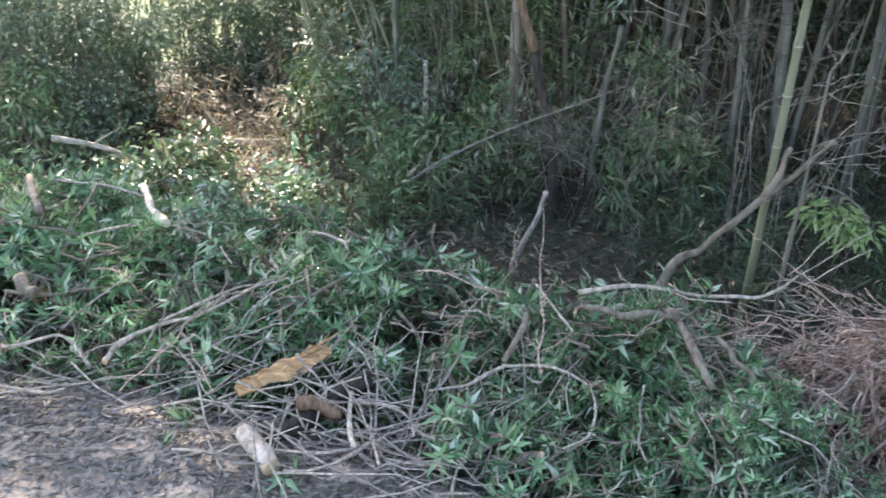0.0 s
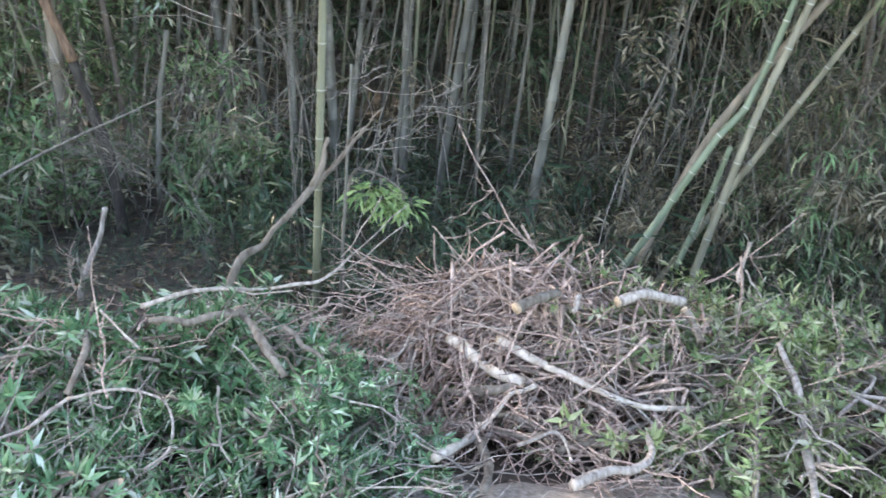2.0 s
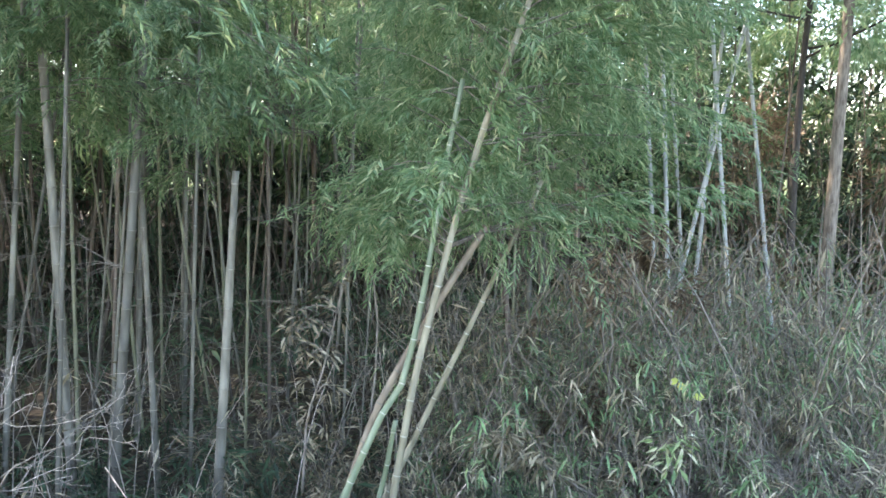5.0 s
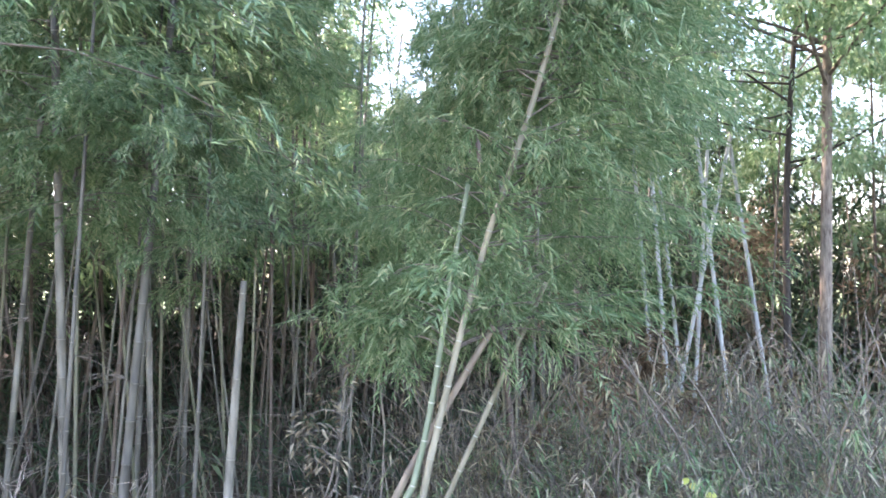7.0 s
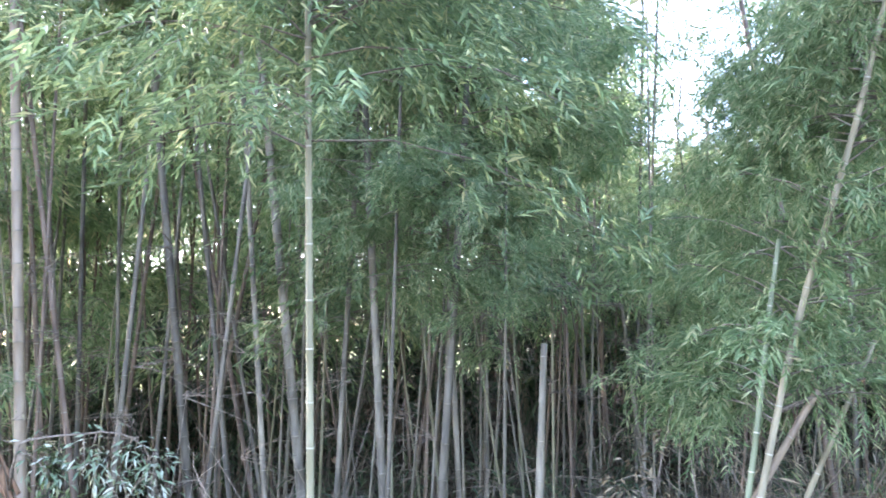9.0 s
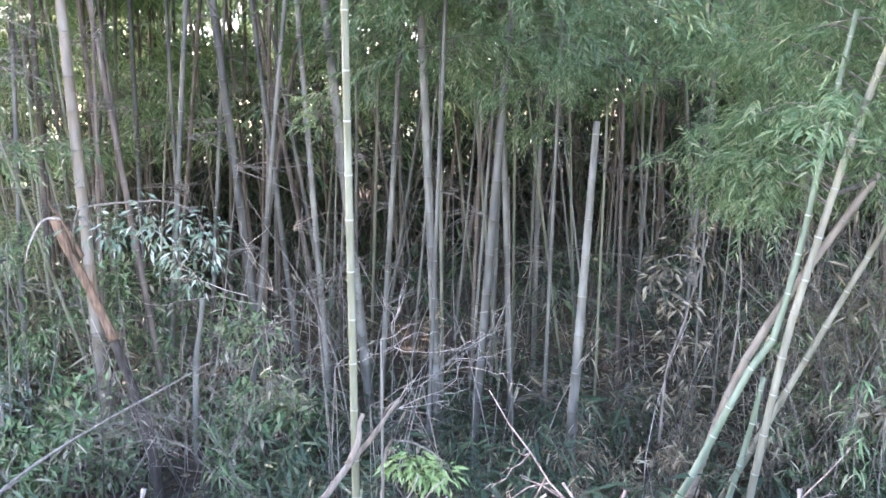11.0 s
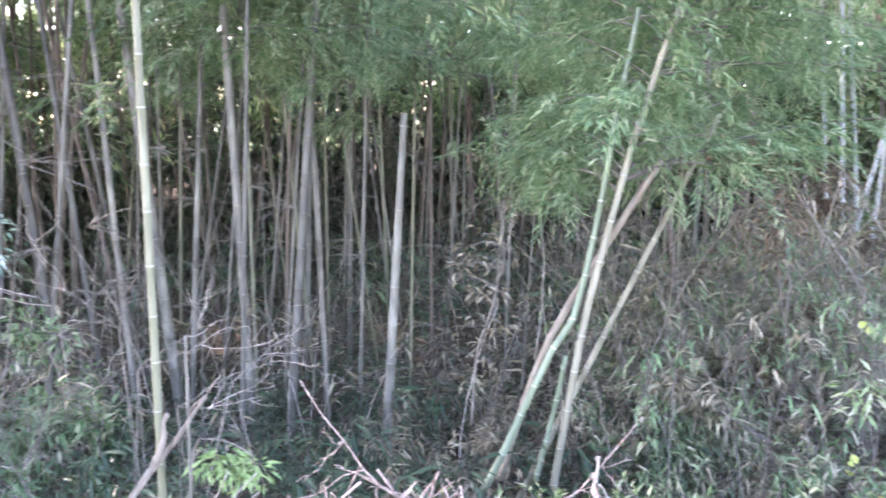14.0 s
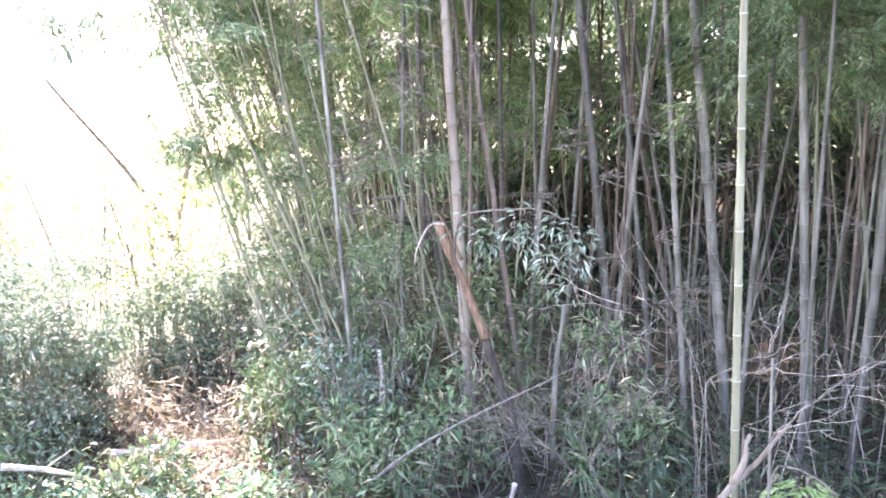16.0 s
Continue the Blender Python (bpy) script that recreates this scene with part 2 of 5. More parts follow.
def bases(pos, direction, up, size):
    """Transforms whose x axis is the direction and z axis nearest to up."""
    x = unit(direction)
    y = unit(np.cross(up, x))
    z = np.cross(x, y)
    m = np.zeros((len(pos), 3, 4))
    s = np.broadcast_to(np.asarray(size, float), (len(pos),))[:, None]
    m[:, :, 0], m[:, :, 1], m[:, :, 2], m[:, :, 3] = x * s, y * s, z * s, pos
    return m


def scatter(tv, tf, m):
    """One copy of the template's vertices and faces at each transform."""
    v = np.einsum("nij,kj->nki", m[:, :, :3], tv) + m[:, None, :, 3]
    f = tf[None] + (np.arange(len(m)) * len(tv))[:, None, None]
    return v.reshape(-1, 3), f.reshape(-1, tf.shape[1])


def leaf_shape(width=0.2, droop=0.15, fold=0.12, wide_at=0.4):
    """A leaf of length 1 along x: pointed, folded on its rib and drooping; eight triangles."""
    xs = [wide_at * 0.55, wide_at + 0.25]
    ws = [width * 0.42, width * 0.5]
    v = [(0, 0, 0)]
    for x, w in zip(xs, ws):
        z = -droop * x * x
        v += [(x, w, z + fold * w * 2), (x, 0, z), (x, -w, z + fold * w * 2)]
    v += [(1, 0, -droop)]
    f = [(0, 2, 1), (0, 3, 2), (1, 2, 5), (1, 5, 4), (2, 3, 6), (2, 6, 5), (4, 5, 7), (5, 6, 7)]
    return np.array(v, float), np.array(f)


def small_leaf(width=0.2, droop=0.2, wide_at=0.35):
    """A cheaper leaf, two triangles folded on the rib."""
    v = [(0, 0, 0), (wide_at, width / 2, -droop * 0.15 + 0.04), (wide_at, -width / 2, -droop * 0.15 + 0.04), (1, 0, -droop)]
    return np.array(v, float), np.array([(0, 3, 1), (0, 2, 3)])


def jitter(n, s):
    return rng.normal(0, s, (n, 3))


def on_sphere(n, zmin=-1.0, zmax=1.0):
    a, z = rng.uniform(0, 2 * np.pi, n), rng.uniform(zmin, zmax, n)
    r = np.sqrt(1 - z * z)
    return np.stack([r * np.cos(a), r * np.sin(a), z], -1)


# ---- ground ----
def front_line(x):
    """How far ahead of the walker the level verge ends."""
    return 1.97 - 0.26 * np.clip(x, -3, 0) - 0.28 * np.clip(x, 0, 2.1) - 0.95 * np.clip(x - 2.1, 0, 2.2)


def ground_z(x, y):
    x, y = np.asarray(x, float), np.asarray(y, float)
    f = y - front_line(x)
    z = -0.32 * np.clip(f, 0, 1) - 0.1 * np.clip(f - 1, 0, 3.5)
    left = np.clip((-x - 1.0) / 6, 0, 1) * np.clip((y - 8) / 10, 0, 1)
    far = np.clip((np.hypot(x, y) - 14) / 60, 0, 1)
    rise = np.clip((np.hypot(x, y) - 15) / 9, 0, 1) * np.clip((x + 2) / 3, 0, 1)
    z = z - 2.2 * left - 1.2 * far + 1.9 * rise
    z = z + 0.03 * np.sin(x * 2.3 + 0.5) * np.sin(y * 1.9) + 0.02 * np.sin(x * 5.1 + y * 4.3)
    return z


def ground():
    n = 190
    u = np.linspace(-1, 1, n)
    s = 10 * u + np.sign(u) * 900 * np.abs(u) ** 9
    x, y = np.meshgrid(s + 2.5, s + 5)
    y = y + front_line(x) - 1.97
    z = ground_z(x, y) + rng.normal(0, 0.008, x.shape)
    v = np.stack([x, y, z], -1).reshape(-1, 3)
    i = (np.arange(n - 1)[:, None] * n + np.arange(n - 1)).ravel()
    f = np.stack([i, i + 1, i + n + 1, i + n], -1)
    c = v[f].mean(1)
    rim = c[:, 1] - front_line(c[:, 0])
    slot = np.where(rim < -0.75, 3, np.where(rim < 0.28, 1, np.where(np.hypot(c[:, 0] - 3, c[:, 1] - 6) > 17, 2, 0)))
    ob = new("ground", mesh_np("ground", v, f, [SOIL, VERGE, GRASS, UNSEEN_ASPHALT], slot, smooth=True))
    tagged(ob, "brown forest soil and leaf litter beside a pale gravel verge", "ground", kind="structure")


ground()


# ---- bamboo ----
def culm_geo(geo, path, r0, r1, internode=0.26, sides=9):
    """A culm with a swollen, pale ring at every node."""
    path = np.asarray(path, float)
    seg = np.concatenate([[0], np.cumsum(np.linalg.norm(np.diff(path, axis=0), axis=1))])
    total = seg[-1]
    at = np.arange(0.05, total, internode) + rng.normal(0, 0.012, len(np.arange(0.05, total, internode)))
    ss, rr, ring = [0.0], [1.0], [0]
    for a in at:
        for d, k, w in ((-0.012, 0.97, 0), (-0.004, 1.0, 1), (0.003, 1.13, 1), (0.012, 0.97, 0)):
            ss.append(a + d), rr.append(k), ring.append(w)
    ss.append(total), rr.append(1.0), ring.append(0)
    order = np.argsort(ss)
    ss, rr, ring = np.clip(np.array(ss)[order], 0, total), np.array(rr)[order], np.array(ring)[order]
    pts = np.stack([np.interp(ss, seg, path[:, k]) for k in range(3)], -1)
    rad = (r0 + (r1 - r0) * ss / total) * rr
    v, f = tube(pts, rad, sides)
    row = np.arange(len(f)) // sides
    ringed = np.concatenate([[0], ring, [0]])
    slot = (ringed[row] & ringed[row + 1]).astype(int)
    geo.v.append(v), geo.f.append(f + geo.n), geo.s.append(slot)
    geo.n += len(v)


def spray_template(leaves=9, length=0.24, leaf=0.11, width=0.16, droop=0.35, shape=None):
    """A drooping twig's fan of leaves, unit in metres, along x."""
    tv, tf = (shape or small_leaf)(width, 0.3)
    t = np.linspace(0.15, 1, leaves)
    pos = np.stack([t * length, 0 * t, -droop * length * t * t], -1)
    side = np.where(np.arange(leaves) % 2 == 0, 1, -1)
    d = np.stack([np.ones(leaves), side * rng.uniform(0.4, 1.2, leaves), rng.uniform(-0.6, 0.3, leaves)], -1)
    m = bases(pos, d, np.array([0, 0, 1.0]) + jitter(leaves, 0.25), leaf * rng.uniform(0.7, 1.2, leaves))
    return scatter(tv, tf, m)


SPRAYS = [spray_template(13, 0.28, 0.10, 0.17), spray_template(16, 0.34, 0.095, 0.16, 0.6), spray_template(10, 0.22, 0.11, 0.17, 0.2)]


BROAD_SPRAYS = [spray_template(9, 0.28, 0.145, 0.2, 0.5), spray_template(11, 0.34, 0.135, 0.19, 0.7), spray_template(8, 0.22, 0.15, 0.2, 0.3)]


def plain_leaf(width=0.2, droop=0.25):
    """The cheapest leaf, two triangles, for crowns seen from afar."""
    v = [(0, 0, 0), (0.35, width / 2, -droop * 0.15), (0.35, -width / 2, -droop * 0.15 - 0.04), (1, 0, -droop)]
    return np.array(v, float), np.array([(0, 2, 1), (1, 2, 3)])


FAR_SPRAYS = [spray_template(8, 0.27, 0.13, shape=plain_leaf), spray_template(10, 0.34, 0.125, 0.16, 0.6, shape=plain_leaf), spray_template(7, 0.22, 0.14, 0.16, 0.2, shape=plain_leaf)]


def crown_mesh(name, path, start, radius, sprays, mat, leaf_scale=1.0, droop=0.35, shapes=None, bias=(0, 0, 0)):
    """Leaf sprays round the upper part of a culm, gathered in layers of branches."""
    path = np.asarray(path, float)
    branches = max(7, sprays // 42)
    hb = start + (1 - start) * rng.uniform(0, 1, branches) ** 0.9
    base = np.stack([np.interp(hb, np.linspace(0, 1, len(path)), path[:, k]) for k in range(3)], -1)
    az = rng.uniform(0, 2 * np.pi, branches)
    reach = radius * rng.uniform(0.55, 1.15, branches) * (1.05 - 0.55 * (hb - start) / (1 - start + 1e-6))
    out = np.stack([np.cos(az), np.sin(az), rng.uniform(0.15, 0.8, branches)], -1) + np.asarray(bias, float)
    vs, fs, n = [], [], 0
    which = rng.integers(0, branches, sprays)
    t = rng.uniform(0.12, 1, sprays) ** 0.6
    pos = base[which] + out[which] * (reach[which] * t)[:, None]
    pos[:, 2] -= droop * reach[which] * t * t * 1.6
    pos += jitter(sprays, 0.12 * radius) * [1, 1, 0.38]
    d = out[which] * [1, 1, 0] + jitter(sprays, 0.5) + [0, 0, -0.25]
    for k, (tv, tf) in enumerate(shapes or SPRAYS):
        pick = np.arange(sprays) % 3 == k
        m = bases(pos[pick], d[pick], np.array([0, 0, 1.0]) + jitter(pick.sum(), 0.2), leaf_scale * rng.uniform(0.8, 1.25, pick.sum()))
        v, f = scatter(tv, tf, m)
        vs.append(v), fs.append(f + n)
        n += len(v)
    bg = Geo()
    for b in range(branches):
        tt = np.linspace(0, 1, 5)[:, None]
        line = base[b] + out[b] * reach[b] * tt
        line[:, 2] -= (droop * reach[b] * tt * tt * 1.6)[:, 0]
        bg.add(*tube(line, np.linspace(0.006, 0.002, 5), 3, caps=False))
    return mesh_np(name, np.concatenate(vs), np.concatenate(fs), mat), bg.mesh(name + "_twigs", TWIG_SHADE_DARK)


def bent(base, top, sag=(0, 0, 0), n=14):
    t = np.linspace(0, 1, n)[:, None]
    return np.asarray(base, float) + (np.asarray(top, float) - base) * t + np.asarray(sag, float) * (4 * t * (1 - t))


def bamboo(base, top, r, mat, crown=0.0, radius=0.9, sprays=0, sag=(0, 0, 0), label="", internode=0.26, leaf_scale=1.0, taper=0.55, group="bamboo grove", leaf_mat=None, far=False, path=None, droop=0.35, bias=(0, 0, 0), node=None, broad=False):
    """One culm, and where it has one its crown from the given fraction of its height up."""
    base = np.array(base, float)
    thing = empty("bamboo", base)
    path = bent((0, 0, 0), np.asarray(top, float) - base, sag) if path is None else curve_points(path, 16) - base
    g = Geo()
    culm_geo(g, path, r, r * taper, internode, 5 if far else 9)
    part("culm", g.mesh("culm", [mat, node or (NODE_DULL if far or mat in (CULM_GREY, CULM_TAN, CULM_BROWN) else NODE_PALE)], True), thing)
    if sprays:
        leaves, twigs = crown_mesh("crown", path, crown, radius, sprays, leaf_mat or LEAF_BAMBOO, leaf_scale, droop, FAR_SPRAYS if far else BROAD_SPRAYS if broad else None, bias)
        part("crown", leaves, thing, "drooping narrow green leaves")
        tagged(part("twig_spray", twigs, thing), kind="stuff")
    tagged(thing, label or "standing grey-green bamboo with a leafy top", "bamboo", group)
    return thing


def on_ground(x, y, lift=-0.05):
    return (x, y, float(ground_z(x, y)) + lift)


def extend(base, top, z):
    """The point on the line from base through top at the height z."""
    b, t = np.array(base, float), np.array(top, float)
    return b + (t - b) * (z - b[2]) / (t[2] - b[2])


def pole(low, high, r, mat, top_z=7.0, **kw):
    """A culm through two points, from the ground up to the height top_z."""
    base = extend(low, high, float(ground_z(low[0], low[1])) - 0.05)
    return bamboo(base, extend(low, high, top_z), r, mat, **kw)


# culms that stand out at the edge of the grove
pole((1.31, 3.33, 0.47), (1.295, 3.22, 2.20), 0.0185, CULM_OLIVE, 5.2, crown=0.52, radius=1.0, sprays=4300, leaf_scale=0.46, leaf_mat=LEAF_NEAR, broad=True, bias=(0.15, -0.2, 0), internode=0.20, label="tall yellow-green bamboo with a leafy crown")
pole((0.47, 6.56, -0.07), (0.39, 6.51, 2.82), 0.045, CULM_TAN, 7.5, crown=0.78, radius=1.0, sprays=700, leaf_scale=0.7, label="tall tan bamboo culm at the edge of the grove")
pole((1.72, 7.35, 0.64), (1.51, 7.22, 2.95), 0.042, CULM_GREY, 7.5, crown=0.66, radius=1.2, sprays=1600, leaf_scale=0.75)
pole((2.42, 6.62, 0.72), (2.24, 6.53, 2.60), 0.045, CULM_GREY, 7.0, crown=0.6, radius=1.2, sprays=2400, leaf_scale=0.66)
pole((2.79, 5.88, 0.51), (2.73, 5.81, 1.92), 0.036, CULM_GREY, 6.5, crown=0.4, radius=1.1, sprays=2400, leaf_scale=0.66)
pole((3.34, 4.82, -0.20), (3.44, 4.69, 1.82), 0.040, CULM_GREY, 1.78, label="broken-off grey bamboo culm with a bare top")
pole((2.89, 5.38, -0.27), (3.09, 5.21, 2.35), 0.036, CULM_GREY, 6.0, crown=0.43, radius=1.2, sprays=3000, leaf_scale=0.6)
bamboo((2.94, 3.31, -0.17), (0, 0, 0), 0.0205, CULM_GREEN, path=[(2.94, 3.31, -0.17), (3.00, 3.25, -0.01), (3.22, 3.09, 0.58), (3.33, 3.04, 0.75), (3.43, 2.98, 1.26), (3.50, 2.92, 1.80), (3.59, 2.88, 2.26)], taper=0.6, crown=0.8, radius=0.50, sprays=90, leaf_scale=0.77, internode=0.20, label="leaning green bamboo with pale nodes, bending upright")
bamboo((3.23, 3.07, -0.16), (0, 0, 0), 0.0205, CULM_BEIGE, path=[(3.23, 3.07, -0.16), (3.23, 3.07, -0.08), (3.33, 2.99, 0.66), (3.39, 2.96, 0.94), (3.56, 2.80, 1.82), (3.67, 2.51, 2.65), (3.72, 2.20, 3.54), (3.66, 1.87, 4.09)], taper=0.6, crown=0.5, radius=1.25, sprays=6500, leaf_scale=0.56, droop=0.2, bias=(1.0, 0.45, 0), internode=0.20, label="tall leaning beige-green bamboo with a wide crown")
bamboo((3.23, 3.22, -0.16), (0, 0, 0), 0.0165, CULM_GREEN, path=[(3.23, 3.22, -0.16), (3.24, 3.22, -0.13), (3.32, 3.18, 0.20), (3.36, 3.13, 0.52)], taper=0.8, internode=0.20, label="short leaning green bamboo snapped off")
bamboo((3.16, 3.43, -0.20), (0, 0, 0), 0.0215, CULM_TAN, path=[(3.16, 3.43, -0.20), (3.28, 3.27, 0.43), (3.41, 3.11, 0.85), (3.67, 2.79, 1.53)], taper=0.85, internode=0.20, label="leaning tan bamboo broken off at the top")
pole((3.88, 3.06, 0.99), (4.08, 2.81, 1.66), 0.0215, CULM_BEIGE, 1.75, internode=0.20, label="leaning dry bamboo broken off at the top")
bamboo((3.33, 1.58, 0.03), (4.15, 0.31, 0.93), 0.026, CULM_GREEN, internode=0.25, taper=0.9, label="fallen green bamboo pole resting on the brush", group="")

pole((6.56, 4.23, 0.18), (6.58, 4.28, 1.03), 0.010, CULM_TAN, 1.9, crown=0.15, radius=0.5, sprays=130, leaf_mat=LEAF_RUST, leaf_scale=0.9, label="rust-brown withered bamboo in the thicket")
pole((5.81, 3.32, 0.17), (5.96, 3.20, 1.05), 0.010, CULM_TAN, 1.5, crown=0.15, radius=0.45, sprays=120, leaf_mat=LEAF_RUST, leaf_scale=0.9, label="rust-brown withered bamboo in the thicket")

pole((1.31, 3.02, 0.2), (1.34, 3.05, 0.95), 0.0065, CULM_GREY, 0.98, taper=0.85, label="thin pale broken culm beside the tall bamboo")

# the grove behind: a few kinds, repeated
KINDS = []
for k in range(10):
    h = (5.6, 6.4, 7.4, 8.2, 6.8, 7.8, 5.2, 8.6, 7.0, 7.6)[k]
    KINDS.append(bamboo((0, 0, -60), (rng.normal(0, 0.35), rng.normal(0, 0.35), -60 + h), 0.013 + 0.005 * (k % 4), (CULM_GREY, CULM_OLIVE, CULM_GREY, CULM_BROWN, CULM_GREY, CULM_BROWN, CULM_GREY)[k % 7],
                        crown=(0.45, 0.52, 0.6, 0.66, 0.4, 0.62, 0.5, 0.7, 0.55, 0.5)[k], radius=(0.8, 1.1, 1.2, 1.3, 0.9, 1.2, 0.7, 1.3, 1.1, 1.2)[k], sprays=(340, 420, 450, 480, 380, 450, 260, 430, 420, 480)[k], leaf_scale=0.78, far=True))
# Back culms are all dark brown: the depth's shade is put into their colour.
BACK = [bamboo((0, 0, -60), (rng.normal(0, 0.35), rng.normal(0, 0.35), -60 + h), 0.028, CULM_BROWN, crown=c, radius=1.3, sprays=190, leaf_scale=1.5, internode=0.8, far=True) for h, c in ((6.4, 0.4), (7.6, 0.5), (8.4, 0.35), (7.0, 0.3))]
EDGE = [bamboo((0, 0, -60), (-0.5, -0.2, -60 + h), 0.015, CULM_OLIVE, crown=0.18, radius=0.7, sprays=270, leaf_scale=0.55, label="slender leaning bamboo with sparse olive leaves at the edge", leaf_mat=LEAF_DWARF, far=True) for h in (4.8, 5.6, 6.2)]


FAR = []


def stand(x, y, kind, lean, joined=False, size=1.0):
    m = Matrix.Translation(on_ground(x, y)) @ pose(0, 0, 0, rng.normal(0, 2.8), lean + rng.normal(1.0, 3.0), 0) @ pose(0, 0, 0, 0, 0, rng.uniform(0, 360)) @ Matrix.Scale(size, 4)
    if joined:
        FAR.append((kind, np.array(m)[:3]))
    else:
        copy_thing(kind, m)


def far_grove():
    """The culms too deep in the grove to be told apart, joined."""
    whole = empty("far_bamboo")
    for name in ("culm", "crown"):
        vs, fs, n, mats = [], [], 0, None
        for kind in {k.name: k for k, _ in FAR}.values():
            me = next(c for c in kind.children if c.name.split(".")[0] == name).data
            co = np.zeros(len(me.vertices) * 3)
            me.vertices.foreach_get("co", co)
            me.calc_loop_triangles()
            tri = np.zeros(len(me.loop_triangles) * 3, int)
            me.loop_triangles.foreach_get("vertices", tri)
            v, f = scatter(co.reshape(-1, 3), tri.reshape(-1, 3), np.array([m for k, m in FAR if k == kind]))
            vs.append(v), fs.append(f + n)
            n += len(v)
            mats = CULM_BROWN if name == "culm" else LEAF_BAMBOO
        part(name, mesh_np("far_" + name, np.concatenate(vs), np.concatenate(fs), mats), whole)
    tagged(whole, "crowded bamboo deep in the grove, culms browned for shade", "bamboo", kind="stuff")


def grove():
    made = 0
    spots = []
    while made < 290:
        a = radians(rng.uniform(-56, 11))
        d = rng.uniform(6.7, 24) if made > 50 else rng.uniform(6.7, 9.8)
        x, y = -d * math.sin(a), d * math.cos(a)
        gap = 42.5 < -math.degrees(a) < 52
        if any((x - p) ** 2 + (y - q) ** 2 < 0.11 for p, q in spots) or x < -0.4 - 0.12 * (y - 6):
            continue
        spots.append((x, y))
        stand(x, y, (KINDS[(3, 7, 2, 5)[int(rng.integers(0, 4))]] if x < 2.6 else KINDS[int(rng.integers(0, 10))]) if d < 11.5 else BACK[int(rng.integers(0, 4))], -8 * max(0, 1 - (x + 1.2) / 2.0), d >= 11.5, 0.6 if gap else 1.0)
        made += 1
    for k in range(64):
        y = rng.uniform(6.8, 11.5)
        x = 0.1 - 0.16 * (y - 6) + rng.normal(0, 0.5)
        stand(x, y, EDGE[k % 3], -13 * min(1, max(0.15, (1.3 - x) / 1.4)) - 5 * rng.uniform())
    for k in range(16):
        a, d = radians(rng.uniform(-3, 15)), rng.uniform(10.5, 15)
        stand(d * math.sin(a), d * math.cos(a), BACK[k % 4], -3, True)
    for k in range(34):
        a, d = radians(rng.uniform(55, 84)), rng.uniform(11.5, 16)
        stand(d * math.sin(a), d * math.cos(a), KINDS[k % 10], 0, True)
    for k, b in enumerate((52.5, 54, 55.5)):
        d = 11.2 + 0.5 * (k % 3)
        stand(d * math.sin(radians(b)), d * math.cos(radians(b)), KINDS[(1, 8)[k % 2]], 0, True)


grove()
far_grove()
pole((2.44, 5.14, 0.15), (2.53, 5.10, 1.78), 0.017, CULM_GREY, 4.4, crown=0.42, radius=0.6, sprays=700, leaf_scale=0.5, droop=0.25, label="slender grey bamboo with low hanging green fronds")
pole((3.40, 5.25, 0.20), (3.46, 5.20, 1.80), 0.016, CULM_GREY, 3.6, crown=0.52, radius=0.7, sprays=700, leaf_scale=0.5, droop=0.25, label="slender grey bamboo with low hanging green fronds")
for k in KINDS + EDGE + BACK:
    for o in (*k.children_recursive, k):
        bpy.data.objects.remove(o)

# ---- heaps ----
def smooth(a, b, v):
    """0 at a, 1 at b, with a soft rise."""
    t = np.clip((v - a) / (b - a), 0, 1)
    return t * t * (3 - 2 * t)


def heap_parts(x, y):
    f = y - front_line(x)
    back = 1.25 + 0.45 * smooth(-0.2, -0.9, x)
    leafy = 0.42 * smooth(0.02, 0.85, f) * (1 - smooth(back, back + 0.6, f)) * smooth(-4.2, -3.0, x) * (1 - smooth(1.0, 1.4, x))
    for bx, by, bh, br in ((-0.78, 3.45, 0.22, 0.34), (-0.1, 3.1, 0.12, 0.36), (0.85, 2.5, 0.06, 0.36), (-1.7, 3.3, 0.10, 0.45), (0.45, 2.7, 0.05, 0.25)):
        leafy = leafy + bh * np.exp(-((x - bx) ** 2 + (y - by) ** 2) / br ** 2)
    across = x - 0.35 * (y - 1.7)
    twiggy = 0.5 * smooth(-0.05, 1.2, f) * (1 - smooth(1.25, 2.0, f)) * smooth(1.18, 1.85, x) * (1 - smooth(1.95, 2.6, across))
    mixed = 0.44 * smooth(0.0, 1.1, f) * (1 - smooth(1.6, 2.5, f)) * smooth(1.85, 2.4, across) * (1 - smooth(5.0, 6.0, x))
    mixed = np.maximum(0, mixed - 0.17 * np.exp(-((x - 3.3) ** 2 + (y - 1.5) ** 2) / 0.14))
    return leafy, twiggy, mixed


def heap_z(x, y):
    a, b, c = heap_parts(np.asarray(x, float), np.asarray(y, float))
    return ground_z(x, y) + np.maximum(np.maximum(a, b), c)


def heap_core():
    """A dark sheet well below the branches, standing in for shade inside the heaps."""
    xs, ys = np.meshgrid(np.linspace(-4.3, 6.2, 130), np.linspace(0.3, 5.0, 70))
    h = heap_z(xs, ys) - ground_z(xs, ys)
    z = ground_z(xs, ys) + h * 0.38 - 0.1 + rng.normal(0, 0.02, xs.shape)
    v = np.stack([xs, ys, z], -1).reshape(-1, 3)
    n = 130
    i = (np.arange(69)[:, None] * n + np.arange(n - 1)).ravel()
    f = np.stack([i, i + 1, i + n + 1, i + n], -1)
    keep = (h.reshape(-1)[f] > 0.02).any(1)
    ob = new("brush_litter", mesh_np("brush_litter", v, f[keep], SOIL, smooth=True))
    tagged(ob, "dark filler sheet under the brush heaps, for their shaded hollows", "leaf litter", kind="stuff")


heap_core()


